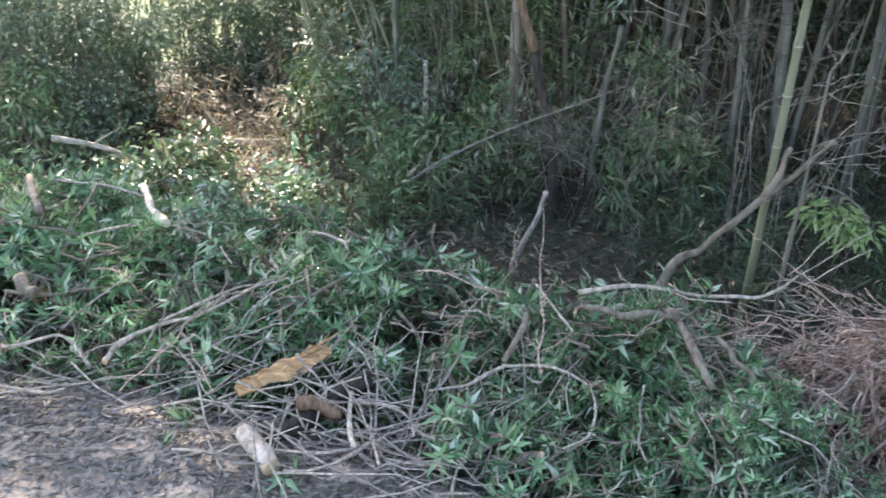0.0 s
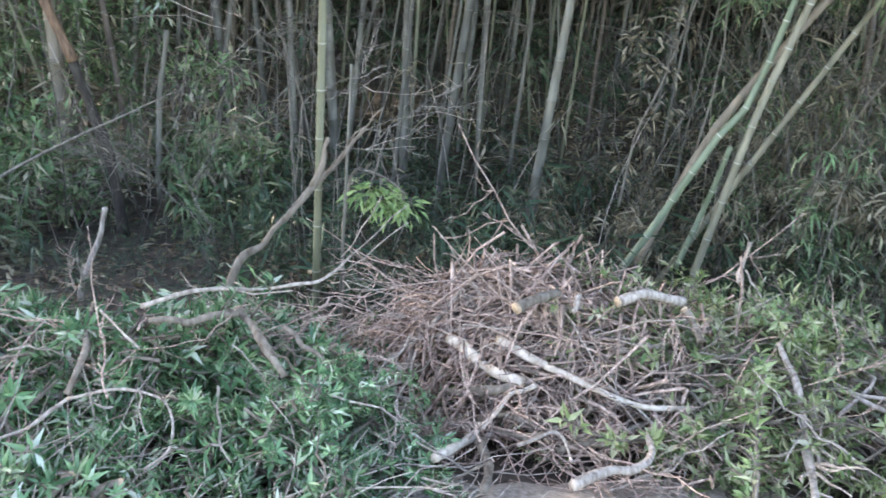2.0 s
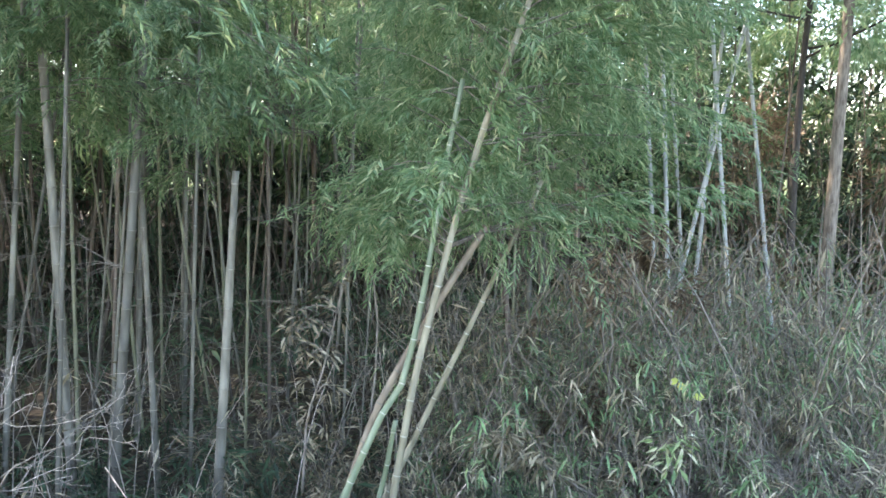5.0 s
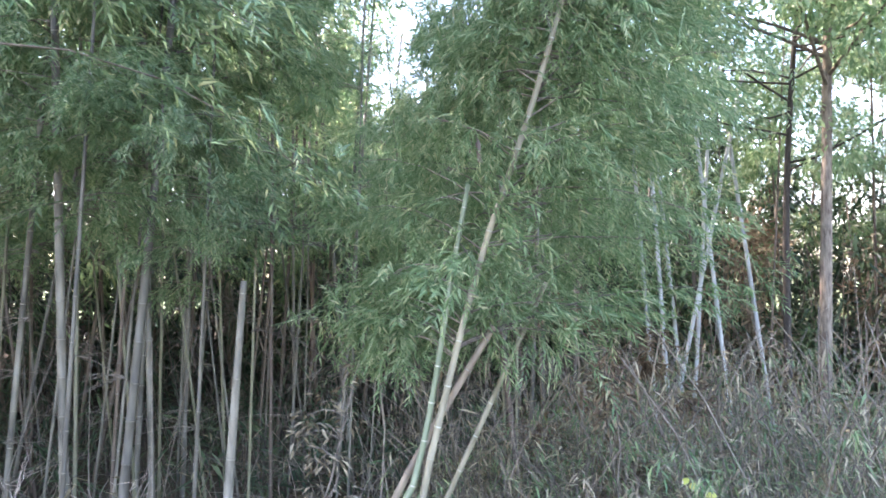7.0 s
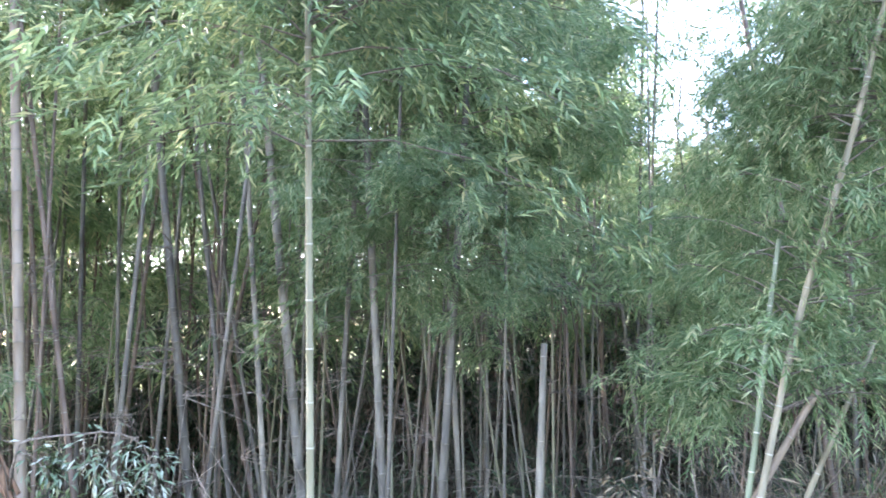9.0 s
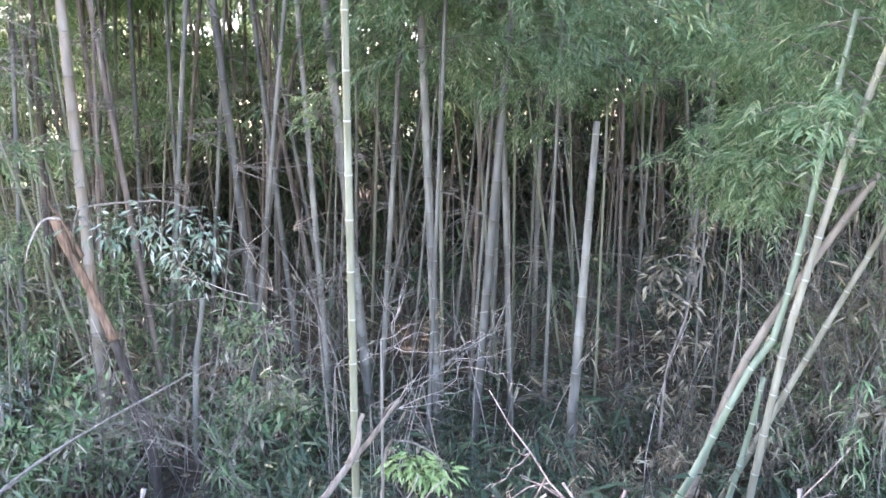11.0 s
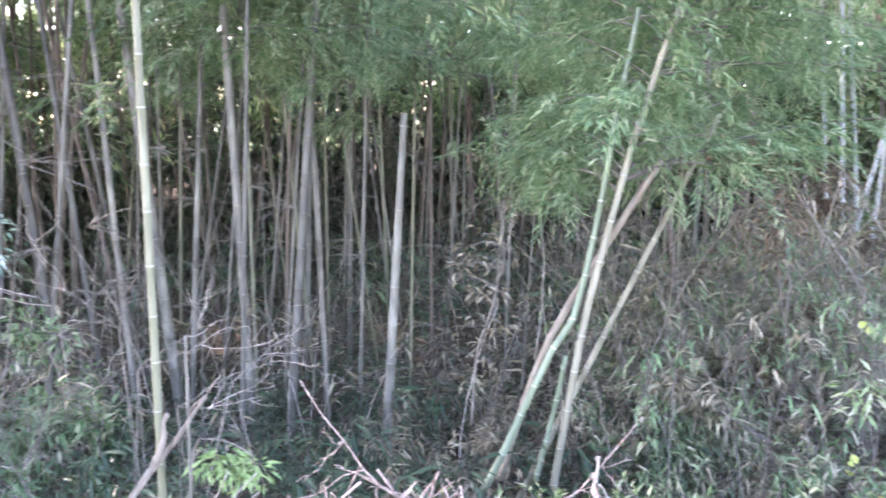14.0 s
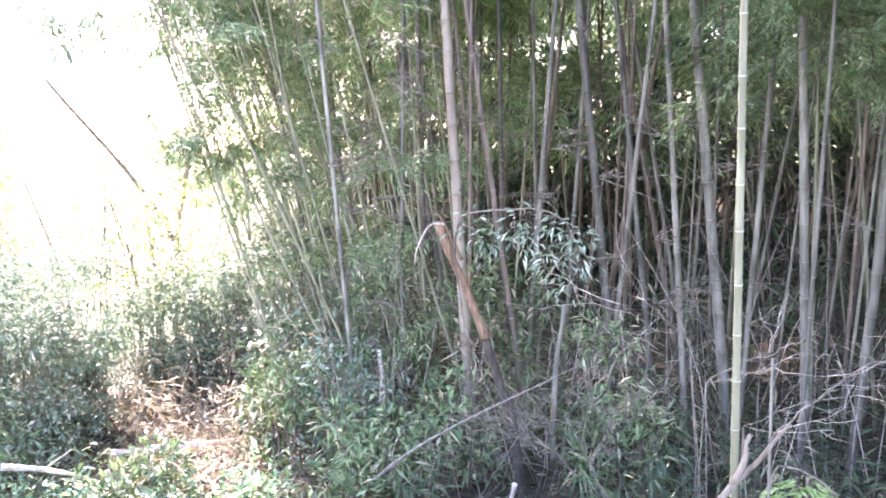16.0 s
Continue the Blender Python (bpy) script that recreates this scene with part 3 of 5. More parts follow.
# ---- sticks and logs ----
def stick(name, pts, r0, r1, mat, label, category="branch", cut=None, wobble=0.005, sides=8, twigs=0, group="", n=None):
    """A cut branch or log through a few points; cut: a pale sawn face on its first end (and "both" on the last)."""
    pts = np.asarray(pts, float)
    n = n or max(8, 5 * len(pts))
    path = curve_points(pts, n)
    bends = max(4, n // 3)
    path += np.stack([np.interp(np.arange(n), np.linspace(0, n - 1, bends), rng.normal(0, wobble, bends)) for _ in range(3)], -1)
    centre = path.mean(0)
    thing = empty(name, centre)
    rad = np.linspace(r0, r1, n) * np.clip(1 + 0.15 * np.interp(np.arange(n), np.linspace(0, n - 1, bends + 2), rng.normal(0, 1, bends + 2)), 0.7, 1.4)
    wood = part("wood", mesh_np("wood", *tube(path - centre, rad, sides), mat, smooth=True), thing)
    for _ in range(twigs):
        k = rng.integers(n // 4, n - 1)
        d = unit(unit(path[min(k + 1, n - 1)] - path[k - 1]) + on_sphere(1, -0.2, 1)[0] * 0.9)
        ln = rng.uniform(0.1, 0.32)
        line = path[k] - centre + d * ln * np.linspace(0, 1, 5)[:, None] + np.cumsum(rng.normal(0, 0.008, (5, 3)), 0)
        part("twig", mesh_np("twig", *tube(line, np.linspace(rad[k] * 0.5, 0.002, 5), 5), mat, smooth=True), thing)
    ends = [] if not cut else ([0, -1] if cut == "both" else [0])
    for e in ends:
        a, b = (path[0], path[1]) if e == 0 else (path[-1], path[-2])
        d = unit(a - b)
        r = rad[e]
        c = Geo()
        c.add(*tube([a - centre - d * 0.004, a - centre + d * 0.005, a - centre + d * 0.008], [r * 0.99, r * 0.97, r * 0.9], 12))
        part("cut_face", c.mesh("cut_face", WOOD_CUT), wood, "pale sawn end")
    return tagged(thing, label, category, group)


# sticks and logs lying on the heaps
stick("stick", [(-1.47, 4.07, 0.08), (-1.14, 3.30, 0.27), (-1.01, 3.07, 0.30)], 0.018, 0.016, WOOD_PALE, "pale peeled stub sticking out of the leafy heap")
stick("cut_branch", [(-1.03, 2.44, 0.07), (-1.01, 2.53, 0.10), (-0.91, 2.57, 0.14), (-0.73, 2.61, 0.19), (-0.54, 2.73, 0.25)], 0.012, 0.004, TWIG, "long forked pale branch with a sawn end", cut="first", twigs=2)
stick("branch", [(-0.90, 2.58, 0.15), (-0.74, 2.65, 0.21), (-0.62, 2.70, 0.24), (-0.48, 2.74, 0.25)], 0.006, 0.003, TWIG, "thin pale side branch on the leafy heap", twigs=2)
stick("cut_branch", [(-1.92, 3.85, 0.18), (-1.75, 3.53, 0.24), (-1.55, 3.17, 0.30)], 0.017, 0.018, BARK, "brown cut stub standing in the heap", cut="first")
stick("stick", [(-1.88, 3.89, 0.17), (-1.54, 3.77, 0.18), (-1.29, 3.64, 0.18)], 0.007, 0.004, TWIG, "long pale stick lying on the heap")
stick("stick", [(-1.31, 3.01, 0.27), (-1.11, 3.09, 0.29), (-0.86, 3.01, 0.30), (-0.70, 2.82, 0.27)], 0.004, 0.003, TWIG, "thin curved stick lying on the leaves", twigs=2)
stick("cut_log", [(-1.48, 2.82, 0.16), (-1.41, 2.76, 0.14)], 0.023, 0.020, BARK, "short sawn log end in the leafy heap", cut="first")
stick("stick", [(-1.40, 2.51, 0.06), (-1.31, 2.56, 0.07), (-1.21, 2.56, 0.08), (-1.10, 2.45, 0.06)], 0.006, 0.006, TWIG, "bent grey stick in front of the heap", twigs=2)
stick("stick", [(-1.28, 2.25, 0.09), (-1.17, 2.25, 0.08), (-1.09, 2.28, 0.07)], 0.005, 0.004, TWIG, "straight grey stick in front of the heap")
stick("stick", [(-0.21, 2.30, 0.09), (-0.20, 2.18, 0.07), (-0.17, 2.04, 0.08)], 0.007, 0.008, WOOD_PALE, "short upright pale stick")
stick("cut_branch", [(-0.48, 3.20, 0.24), (-0.38, 3.14, 0.24), (-0.31, 3.03, 0.25)], 0.007, 0.006, TWIG, "small sawn branch on top of the leafy heap", cut="first")
stick("cut_branch", [(0.37, 2.89, 0.21), (0.32, 2.55, 0.23), (0.26, 2.43, 0.15)], 0.012, 0.009, BARK, "grey branch rising out of the leafy heap", cut="first")
stick("stick", [(0.38, 2.84, 0.22), (0.44, 2.54, 0.26), (0.47, 2.47, 0.24)], 0.005, 0.004, TWIG, "thin forked stick leaning on the heap")
stick("branch", [(0.51, 2.57, 0.28), (0.62, 2.52, 0.28), (0.77, 2.52, 0.29)], 0.011, 0.012, BARK, "grey branch lying across the leafy heap")
stick("cut_branch", [(0.79, 2.56, 0.28), (0.81, 2.37, 0.27), (0.86, 2.25, 0.21)], 0.016, 0.012, BARK, "thick brown branch with a knobbly end", cut="first")
stick("cut_branch", [(0.25, 2.41, 0.14), (0.14, 2.37, 0.10), (0.03, 2.34, 0.09)], 0.006, 0.004, TWIG, "thin cut branch in the leaves", cut="first")
stick("branch", [(0.26, 2.41, 0.14), (0.39, 2.38, 0.16), (0.51, 2.31, 0.15), (0.51, 2.18, 0.08), (0.42, 2.14, 0.04)], 0.005, 0.004, TWIG, "curved thin branch hanging over the leaves", twigs=2)
stick("cut_branch", [(0.36, 2.12, 0.03), (0.32, 2.10, 0.02), (0.28, 2.09, 0.02)], 0.015, 0.013, BARK, "short branch with a brown sawn end", cut="first")
stick("cut_branch", [(0.24, 2.18, 0.04), (0.18, 2.11, 0.03)], 0.012, 0.010, BARK, "short branch with a brown sawn end", cut="first")
stick("stick", [(-0.20, 2.26, 0.08), (-0.08, 2.26, 0.07), (0.03, 2.17, 0.04), (0.15, 2.10, 0.03)], 0.006, 0.004, TWIG, "pale stick in the fan of twigs on the verge", twigs=2)
stick("stick", [(-0.14, 2.07, 0.07), (-0.27, 2.00, 0.09), (-0.40, 2.02, 0.08)], 0.005, 0.003, TWIG, "pale stick in the fan of twigs on the verge")
stick("stick", [(-0.14, 2.07, 0.07), (-0.23, 1.96, 0.09), (-0.35, 1.91, 0.08)], 0.005, 0.003, TWIG, "pale stick in the fan of twigs on the verge")
stick("stick", [(-0.14, 2.07, 0.07), (-0.08, 2.16, 0.05), (0.09, 2.26, 0.06)], 0.005, 0.003, TWIG, "pale stick in the fan of twigs on the verge")
stick("branch", [(0.90, 2.41, 0.28), (0.94, 2.32, 0.26), (0.99, 2.21, 0.21)], 0.009, 0.007, BARK, "grey branch lying on the leafy heap")
stick("stick", [(0.66, 2.27, 0.18), (0.64, 2.17, 0.11), (0.65, 2.07, 0.06)], 0.004, 0.003, TWIG, "thin stick hanging down the heap")
stick("cut_log", [(1.57, 2.52, 0.07), (1.59, 2.30, 0.07), (1.64, 2.13, 0.08)], 0.021, 0.019, WOOD_PALE, "thick peeled white log on the twig heap", cut="first")
stick("cut_stick", [(1.66, 2.33, 0.14), (1.74, 2.11, 0.13), (1.89, 1.89, 0.10), (2.10, 1.80, 0.08)], 0.0140, 0.0076, WOOD_PALE, "long curved peeled white branch across the twig heap", cut="first")
stick("log", [(1.46, 2.06, -0.01), (1.59, 2.11, 0.05), (1.67, 2.09, 0.09)], 0.007, 0.010, WOOD_PALE, "pale peeled branch propped on the log")
stick("cut_log", [(1.47, 2.33, -0.04), (1.54, 2.22, 0.02), (1.64, 2.14, 0.08)], 0.018, 0.016, BARK, "brown log with a sawn end on the twig heap", cut="first")
stick("log", [(1.43, 2.00, -0.01), (1.36, 1.84, 0.02), (1.27, 1.69, 0.06)], 0.015, 0.013, BARK, "grey log at the foot of the twig heap")
stick("stick", [(1.21, 1.89, 0.05), (1.41, 2.04, -0.02), (1.47, 2.09, -0.01)], 0.015, 0.010, WOOD_PALE, "pale stick at the foot of the twig heap")
stick("stick", [(1.50, 1.89, 0.02), (1.63, 1.89, 0.05), (1.57, 1.72, 0.05)], 0.006, 0.005, TWIG, "curled stick on the twig heap")
stick("stick", [(1.40, 2.78, -0.13), (1.48, 2.93, -0.06), (1.52, 2.84, 0.01)], 0.005, 0.004, TWIG, "thin twig bent in a loop beside the twig heap")
stick("cut_branch", [(2.77, 1.06, 0.06), (2.73, 1.12, 0.06), (2.69, 1.20, 0.07)], 0.009, 0.005, TWIG, "cut branch with a round pale sawn end", cut="first")
stick("stick", [(2.95, 1.17, 0.13), (2.80, 0.98, 0.06), (2.70, 0.90, 0.04)], 0.005, 0.005, TWIG, "straight thin stick lying in the brush")
stick("stick", [(3.21, 1.26, 0.10), (2.91, 1.16, 0.12), (2.72, 1.23, 0.09)], 0.005, 0.004, TWIG, "curved thin stick lying in the brush")
stick("cut_branch", [(3.39, 0.97, 0.19), (3.35, 0.91, 0.19), (3.34, 0.85, 0.18)], 0.015, 0.013, BARK, "sawn stump end with an orange rim in the brush", cut="first")
stick("branch", [(0.36, 4.23, -0.57), (0.40, 4.23, -0.30), (0.50, 4.22, -0.05), (0.53, 4.22, 0.08)], 0.016, 0.011, TWIG, "crooked pale stub rising behind the heap", twigs=2)

stick("cut_log", [(-0.51, 2.15, 0.04), (-0.46, 2.07, 0.05), (-0.40, 1.99, 0.04)], 0.034, 0.031, WOOD_PALE, "short log with pale lichen on its weathered bark on the verge", "log", cut="both")
stick("rotten_log", [(-0.44, 2.12, 0.04), (-0.34, 2.22, 0.04), (-0.26, 2.33, 0.06), (-0.18, 2.40, 0.08)], 0.03, 0.036, BARK_DARK, "dark rotten log lying among the verge twigs", "log")
stick("rotten_log", [(-0.36, 2.25, 0.08), (-0.30, 2.23, 0.08), (-0.23, 2.21, 0.07)], 0.022, 0.018, TRUNK_BARE, "crumbling red-brown chunk of rotten wood", "log")
stick("branch", [(0.49, 2.62, 0.30), (0.63, 2.61, 0.34), (0.78, 2.62, 0.33), (0.91, 2.63, 0.31), (1.06, 2.62, 0.32), (1.17, 2.64, 0.35), (1.22, 2.68, 0.37)], 0.0095, 0.004, TWIG, "long pale branch lying along the top of the heap", "branch", twigs=4)
stick("branch", [(0.82, 3.00, 0.06), (0.89, 3.00, 0.25), (1.00, 3.02, 0.32), (1.09, 3.01, 0.43), (1.24, 3.02, 0.58), (1.31, 3.01, 0.66), (1.38, 3.00, 0.75)], 0.018, 0.007, BARK, "bent grey branch rising behind the heap", "branch", twigs=1)
stick("branch", [(1.18, 3.02, 0.52), (1.22, 3.00, 0.63), (1.23, 3.00, 0.72)], 0.012, 0.01, BARK, "broken brown fork of the bent branch", "branch")
stick("cut_log", [(2.03, 2.16, 0.32), (2.14, 2.17, 0.33), (2.30, 2.16, 0.28)], 0.022, 0.019, TWIG, "thick log with a slanting pale cut on the twig heap", "log", cut="first")
stick("cut_log", [(1.62, 2.18, 0.35), (1.72, 2.21, 0.35), (1.83, 2.26, 0.33)], 0.022, 0.015, BARK, "brown log with a pale sawn end on the twig heap", "log", cut="first")
stick("cut_log", [(2.23, 2.05, 0.30), (2.24, 2.01, 0.27), (2.23, 1.96, 0.23)], 0.014, 0.012, BARK, "short sawn branch standing in the heap", "log", cut="first")
stick("cut_stick", [(1.91, 2.25, 0.32), (1.86, 2.19, 0.28)], 0.009, 0.009, TWIG, "short pale stick standing in the twig heap", "stick")
stick("branch", [(2.49, 1.87, 0.22), (2.43, 1.72, 0.18), (2.37, 1.60, 0.11), (2.30, 1.50, 0.06), (2.13, 1.31, 0.06)], 0.009, 0.015, TWIG, "pale forked dead branch standing in the brush", "branch", twigs=14)
stick("branch", [(2.33, 1.55, 0.08), (2.32, 1.48, 0.06), (2.30, 1.41, 0.04)], 0.008, 0.006, TWIG, "side fork of the pale dead branch in the brush", "branch", twigs=4)
stick("stick", [(2.60, 2.19, 0.47), (2.59, 2.18, 0.37), (2.55, 2.16, 0.32)], 0.0085, 0.008, TWIG, "pale stake standing behind the brush", "stick")
stick("stick", [(2.60, 2.17, 0.36), (2.62, 2.15, 0.32), (2.65, 2.12, 0.28)], 0.004, 0.003, TWIG, "thin twig leaning on the stake", "stick")
stick("branch", [(1.86, 1.74, 0.08), (1.82, 1.66, 0.08), (1.74, 1.62, 0.08), (1.63, 1.61, 0.09), (1.47, 1.57, 0.12)], 0.012, 0.014, TWIG, "grey curved branch at the foot of the twig heap", "branch")
stick("branch", [(3.36, 1.36, 0.03), (2.99, 1.18, 0.14), (2.85, 1.18, 0.11), (2.69, 1.24, 0.08)], 0.006, 0.004, TWIG, "thin bent branch lying on the mixed brush", "branch", twigs=3)
stick("branch", [(2.52, 0.81, 0.05), (2.70, 0.92, 0.03), (2.81, 1.00, 0.05)], 0.009, 0.007, TWIG, "dry stem standing at the edge of the brush", "branch")
# the split piece of orange wood
def split_log():
    a, b = np.array((-0.56, 2.29, 0.08)), np.array((-0.31, 2.47, 0.15))
    thing = empty("split_log", (a + b) / 2)
    d = unit(b - a)
    s = unit(np.cross(d, (0, 0, 1)))
    u = np.cross(s, d)
    bm = bmesh.new()
    rows, n = [], 14
    for i, t in enumerate(np.linspace(-0.5, 0.5, n)):
        w = (0.016 + 0.028 * min(1, (t + 0.5) * 2.2)) * (1 - 0.55 * max(0, t - 0.3) / 0.2) + rng.normal(0, 0.004)
        c = d * t * np.linalg.norm(b - a) + s * (0.02 * t + rng.normal(0, 0.003)) + u * rng.normal(0, 0.003)
        ring = [(-w, -0.008), (-w * 0.75, 0.012 + rng.normal(0, 0.007)), (-w * 0.2, 0.005 + rng.normal(0, 0.007)), (w * 0.4, 0.018 + rng.normal(0, 0.008)), (w, -0.006), (0, -0.028)]
        rows.append([bm.verts.new(c + s * p + u * q) for p, q in ring])
    for r0, r1 in zip(rows, rows[1:]):
        for k in range(6):
            bm.faces.new((r0[k], r0[(k + 1) % 6], r1[(k + 1) % 6], r1[k]))
    bm.faces.new(rows[0]), bm.faces.new(rows[-1][::-1])
    me = bpy.data.meshes.new("wood")
    bm.to_mesh(me)
    me.materials.append(WOOD_SPLIT)
    part("wood", me, thing)
    for k in range(6):
        p = d * rng.uniform(0.02, 0.12) + s * rng.uniform(-0.03, 0.03) + u * rng.uniform(0, 0.015)
        g = Geo()
        g.add(*tube(np.array([p, p + d * 0.05 + u * 0.006, p + d * rng.uniform(0.07, 0.13) + u * rng.uniform(0, 0.03) + s * rng.normal(0, 0.01)]), [0.007, 0.005, 0.001], 4))
        part("splinter", g.mesh("splinter", WOOD_SPLIT), thing)
    tagged(thing, "splintered piece of bright orange split wood", "split log")


split_log()


# ---- leafy cut branches ----
STOCK = {}


def triangles(quads):
    return np.concatenate([quads[:, [0, 1, 2]], quads[:, [0, 2, 3]]])


def leafy_branch(length, whorls, leaf, mat, wood, per=11, width=0.17, spread=0.5, label="", shape=None, r=0.010):
    """A cut branch: its stem, and its foliage of thin twigs that end in whorls of leaves."""
    thing = empty("cut_branch", (0, 0, -60))
    main = np.stack([np.linspace(0, length, 9), np.cumsum(rng.normal(0, 0.02, 9)), np.cumsum(rng.normal(0.004, 0.012, 9))], -1)
    sv, sf = tube(main, np.linspace(r, 0.003, 9), 5)
    tv, tf = (shape or leaf_shape)(width, 0.22)
    g = Geo()
    for w in range(whorls):
        k = rng.integers(2, 9)
        a = main[k]
        d = unit(np.array([0.7, rng.normal(0, spread), rng.uniform(-0.2, 0.6)]))
        tip = a + d * rng.uniform(0.06, 0.26)
        if w == 0:
            tip, d = main[-1], unit(main[-1] - main[-3])
        else:
            v, f = tube(np.array([a, (a + tip) / 2 + rng.normal(0, 0.012, 3), tip]), [0.005, 0.004, 0.002], 4, caps=False)
            g.add(v, triangles(f), 1)
        m_ = rng.integers(per - 3, per + 3)
        ang = rng.uniform(0, 2 * np.pi, m_)
        s = unit(np.cross(d, (0.1, 0.2, 1)))
        u = np.cross(s, d)
        radial = s * np.cos(ang)[:, None] + u * np.sin(ang)[:, None]
        dirs = radial + d * rng.uniform(0.15, 1.1, m_)[:, None]
        pos = tip - d * rng.uniform(0, 0.09, m_)[:, None]
        m = bases(pos, dirs, d + jitter(m_, 0.25), leaf * rng.uniform(0.55, 1.2, m_))
        g.add(*scatter(tv, tf, m))
    part("stem", mesh_np("stem", sv, sf, wood, smooth=True), thing)
    tagged(part("foliage", g.mesh("foliage", [mat, wood]), thing), kind="stuff")
    both = Geo()
    both.add(sv, triangles(sf), 1)
    for v, f, sl in zip(g.v, g.f, g.s):
        both.v.append(v), both.f.append(f + len(sv)), both.s.append(sl)
    STOCK[thing.name] = (np.concatenate(both.v), np.concatenate(both.f), np.concatenate(both.s), [mat, wood])
    return tagged(thing, label, "branch")


def discard(things):
    for k in things:
        for o in (*k.children_recursive, k):
            bpy.data.objects.remove(o)


def strew(kinds, count, region, lift, tilt, group, weight=None, head_out=None, scale=(0.8, 1.2), single=None, rest=("", ""), back=0.3):
    """Copies laid over the heap's surface inside a region of the plan; the nearest to the verge are things, the rest is joined."""
    x0, x1, y0, y1 = region
    laid = []
    while len(laid) < count:
        x, y = rng.uniform(x0, x1), rng.uniform(y0, y1)
        if weight is not None and rng.uniform() > weight(x, y):
            continue
        turn = rng.uniform(0, 360) if head_out is None else head_out(x, y) + rng.normal(0, 35)
        e = 0.35
        slope = math.degrees(math.atan2(float(heap_z(x + e * math.cos(radians(turn)), y + e * math.sin(radians(turn))) - heap_z(x, y)), e))
        slope = min(slope, 6.0)
        z = float(heap_z(x, y)) + rng.uniform(*lift)
        m = Matrix.Translation((x, y, z)) @ pose(0, 0, 0, 0, 0, turn) @ pose(0, 0, 0, 0, -slope * 0.85 - rng.uniform(*tilt), 0) @ pose(0, 0, 0, rng.uniform(0, 360), 0, 0)
        laid.append((y - float(front_line(x)), m @ Matrix.Translation((-back, 0, 0)), rng.uniform(*scale), kinds[len(laid) % len(kinds)]))
    laid.sort(key=lambda e: e[0])
    single = count if single is None else single
    for _, m, sc, kind in laid[:single]:
        ob = copy_thing(kind, m)
        ob.scale = [sc] * 3
        ob["group"] = group
    if laid[single:]:
        g = Geo()
        for kind in kinds:
            v, f, sl, mats = STOCK[kind.name]
            ms = np.array([np.array(m @ Matrix.Scale(sc, 4))[:3] for _, m, sc, k in laid[single:] if k == kind])
            if len(ms):
                vv, ff = scatter(v, f, ms)
                g.v.append(vv), g.f.append(ff + g.n), g.s.append(np.tile(sl, len(ms)))
                g.n += len(vv)
        tagged(new(rest[0], g.mesh(rest[0], mats)), rest[1], "brush", kind="stuff")


def tufts(x, y):
    """The leafy heap lies in tufts, with dark hollows between them."""
    return 0.06 if math.sin(5.3 * x + 1.7 * y) * math.sin(4.6 * y - 2.2 * x + 1.0) < -0.22 else 1.0


PILE_KINDS = [leafy_branch(rng.uniform(0.5, 0.85), 16, 0.063, LEAF_PILE, BARK, per=16, width=0.25, shape=small_leaf, r=0.006, label="freshly cut evergreen branch with long dark green leaves") for _ in range(8)]
strew(PILE_KINDS, 400, (-4.0, 1.28, 1.7, 5.0), (-0.2, -0.02), (-16, 9), "branches of the leafy brush heap", single=150, rest=("leafy_brush", "leafy evergreen brush at the back of the heap"),
      weight=lambda x, y: float(min(1, heap_parts(np.float64(x), np.float64(y))[0] / 0.07)) * (1.0 if x > -2.6 else 0.4) * tufts(x, y))
strew(PILE_KINDS, 46, (0.15, 1.25, 1.4, 2.4), (-0.06, 0.03), (-14, 4), "branches of the leafy brush heap", scale=(0.5, 0.8),
      weight=lambda x, y: 1.0 if 0.06 < y - front_line(x) < 0.55 else 0.0)
discard(PILE_KINDS)


def under_pole(x, y):
    """The strip of the heap pressed down by the fallen pole."""
    t = min(1, max(0, ((x - 3.33) * 0.82 - (y - 1.58) * 1.27) / 2.285))
    return math.hypot(x - 3.33 - 0.82 * t, y - 1.58 + 1.27 * t) < 0.22


MIXED_KINDS = [leafy_branch(rng.uniform(0.4, 0.7), 13, 0.05, LEAF_VINE, BARK, per=15, width=0.28, shape=small_leaf, r=0.006, label="cut shrub branch with small yellow-green leaves") for _ in range(7)]
strew(MIXED_KINDS, 380, (1.9, 5.6, -0.9, 3.4), (-0.1, 0.06), (-8, 18), "branches of the mixed brush heap", single=90, rest=("shrub_brush", "tangled brush with small yellow-green leaves"),
      weight=lambda x, y: 0.0 if under_pole(x, y) or y - front_line(x) > 1.9 else float(min(1, heap_parts(np.float64(x), np.float64(y))[2] / 0.07)))
strew(MIXED_KINDS, 22, (1.3, 2.9, 1.0, 2.4), (-0.18, -0.05), (-20, 0), "branches of the mixed brush heap",
      weight=lambda x, y: 1.0 if heap_parts(np.float64(x), np.float64(y))[1] > 0.05 else 0.0)
discard(MIXED_KINDS)


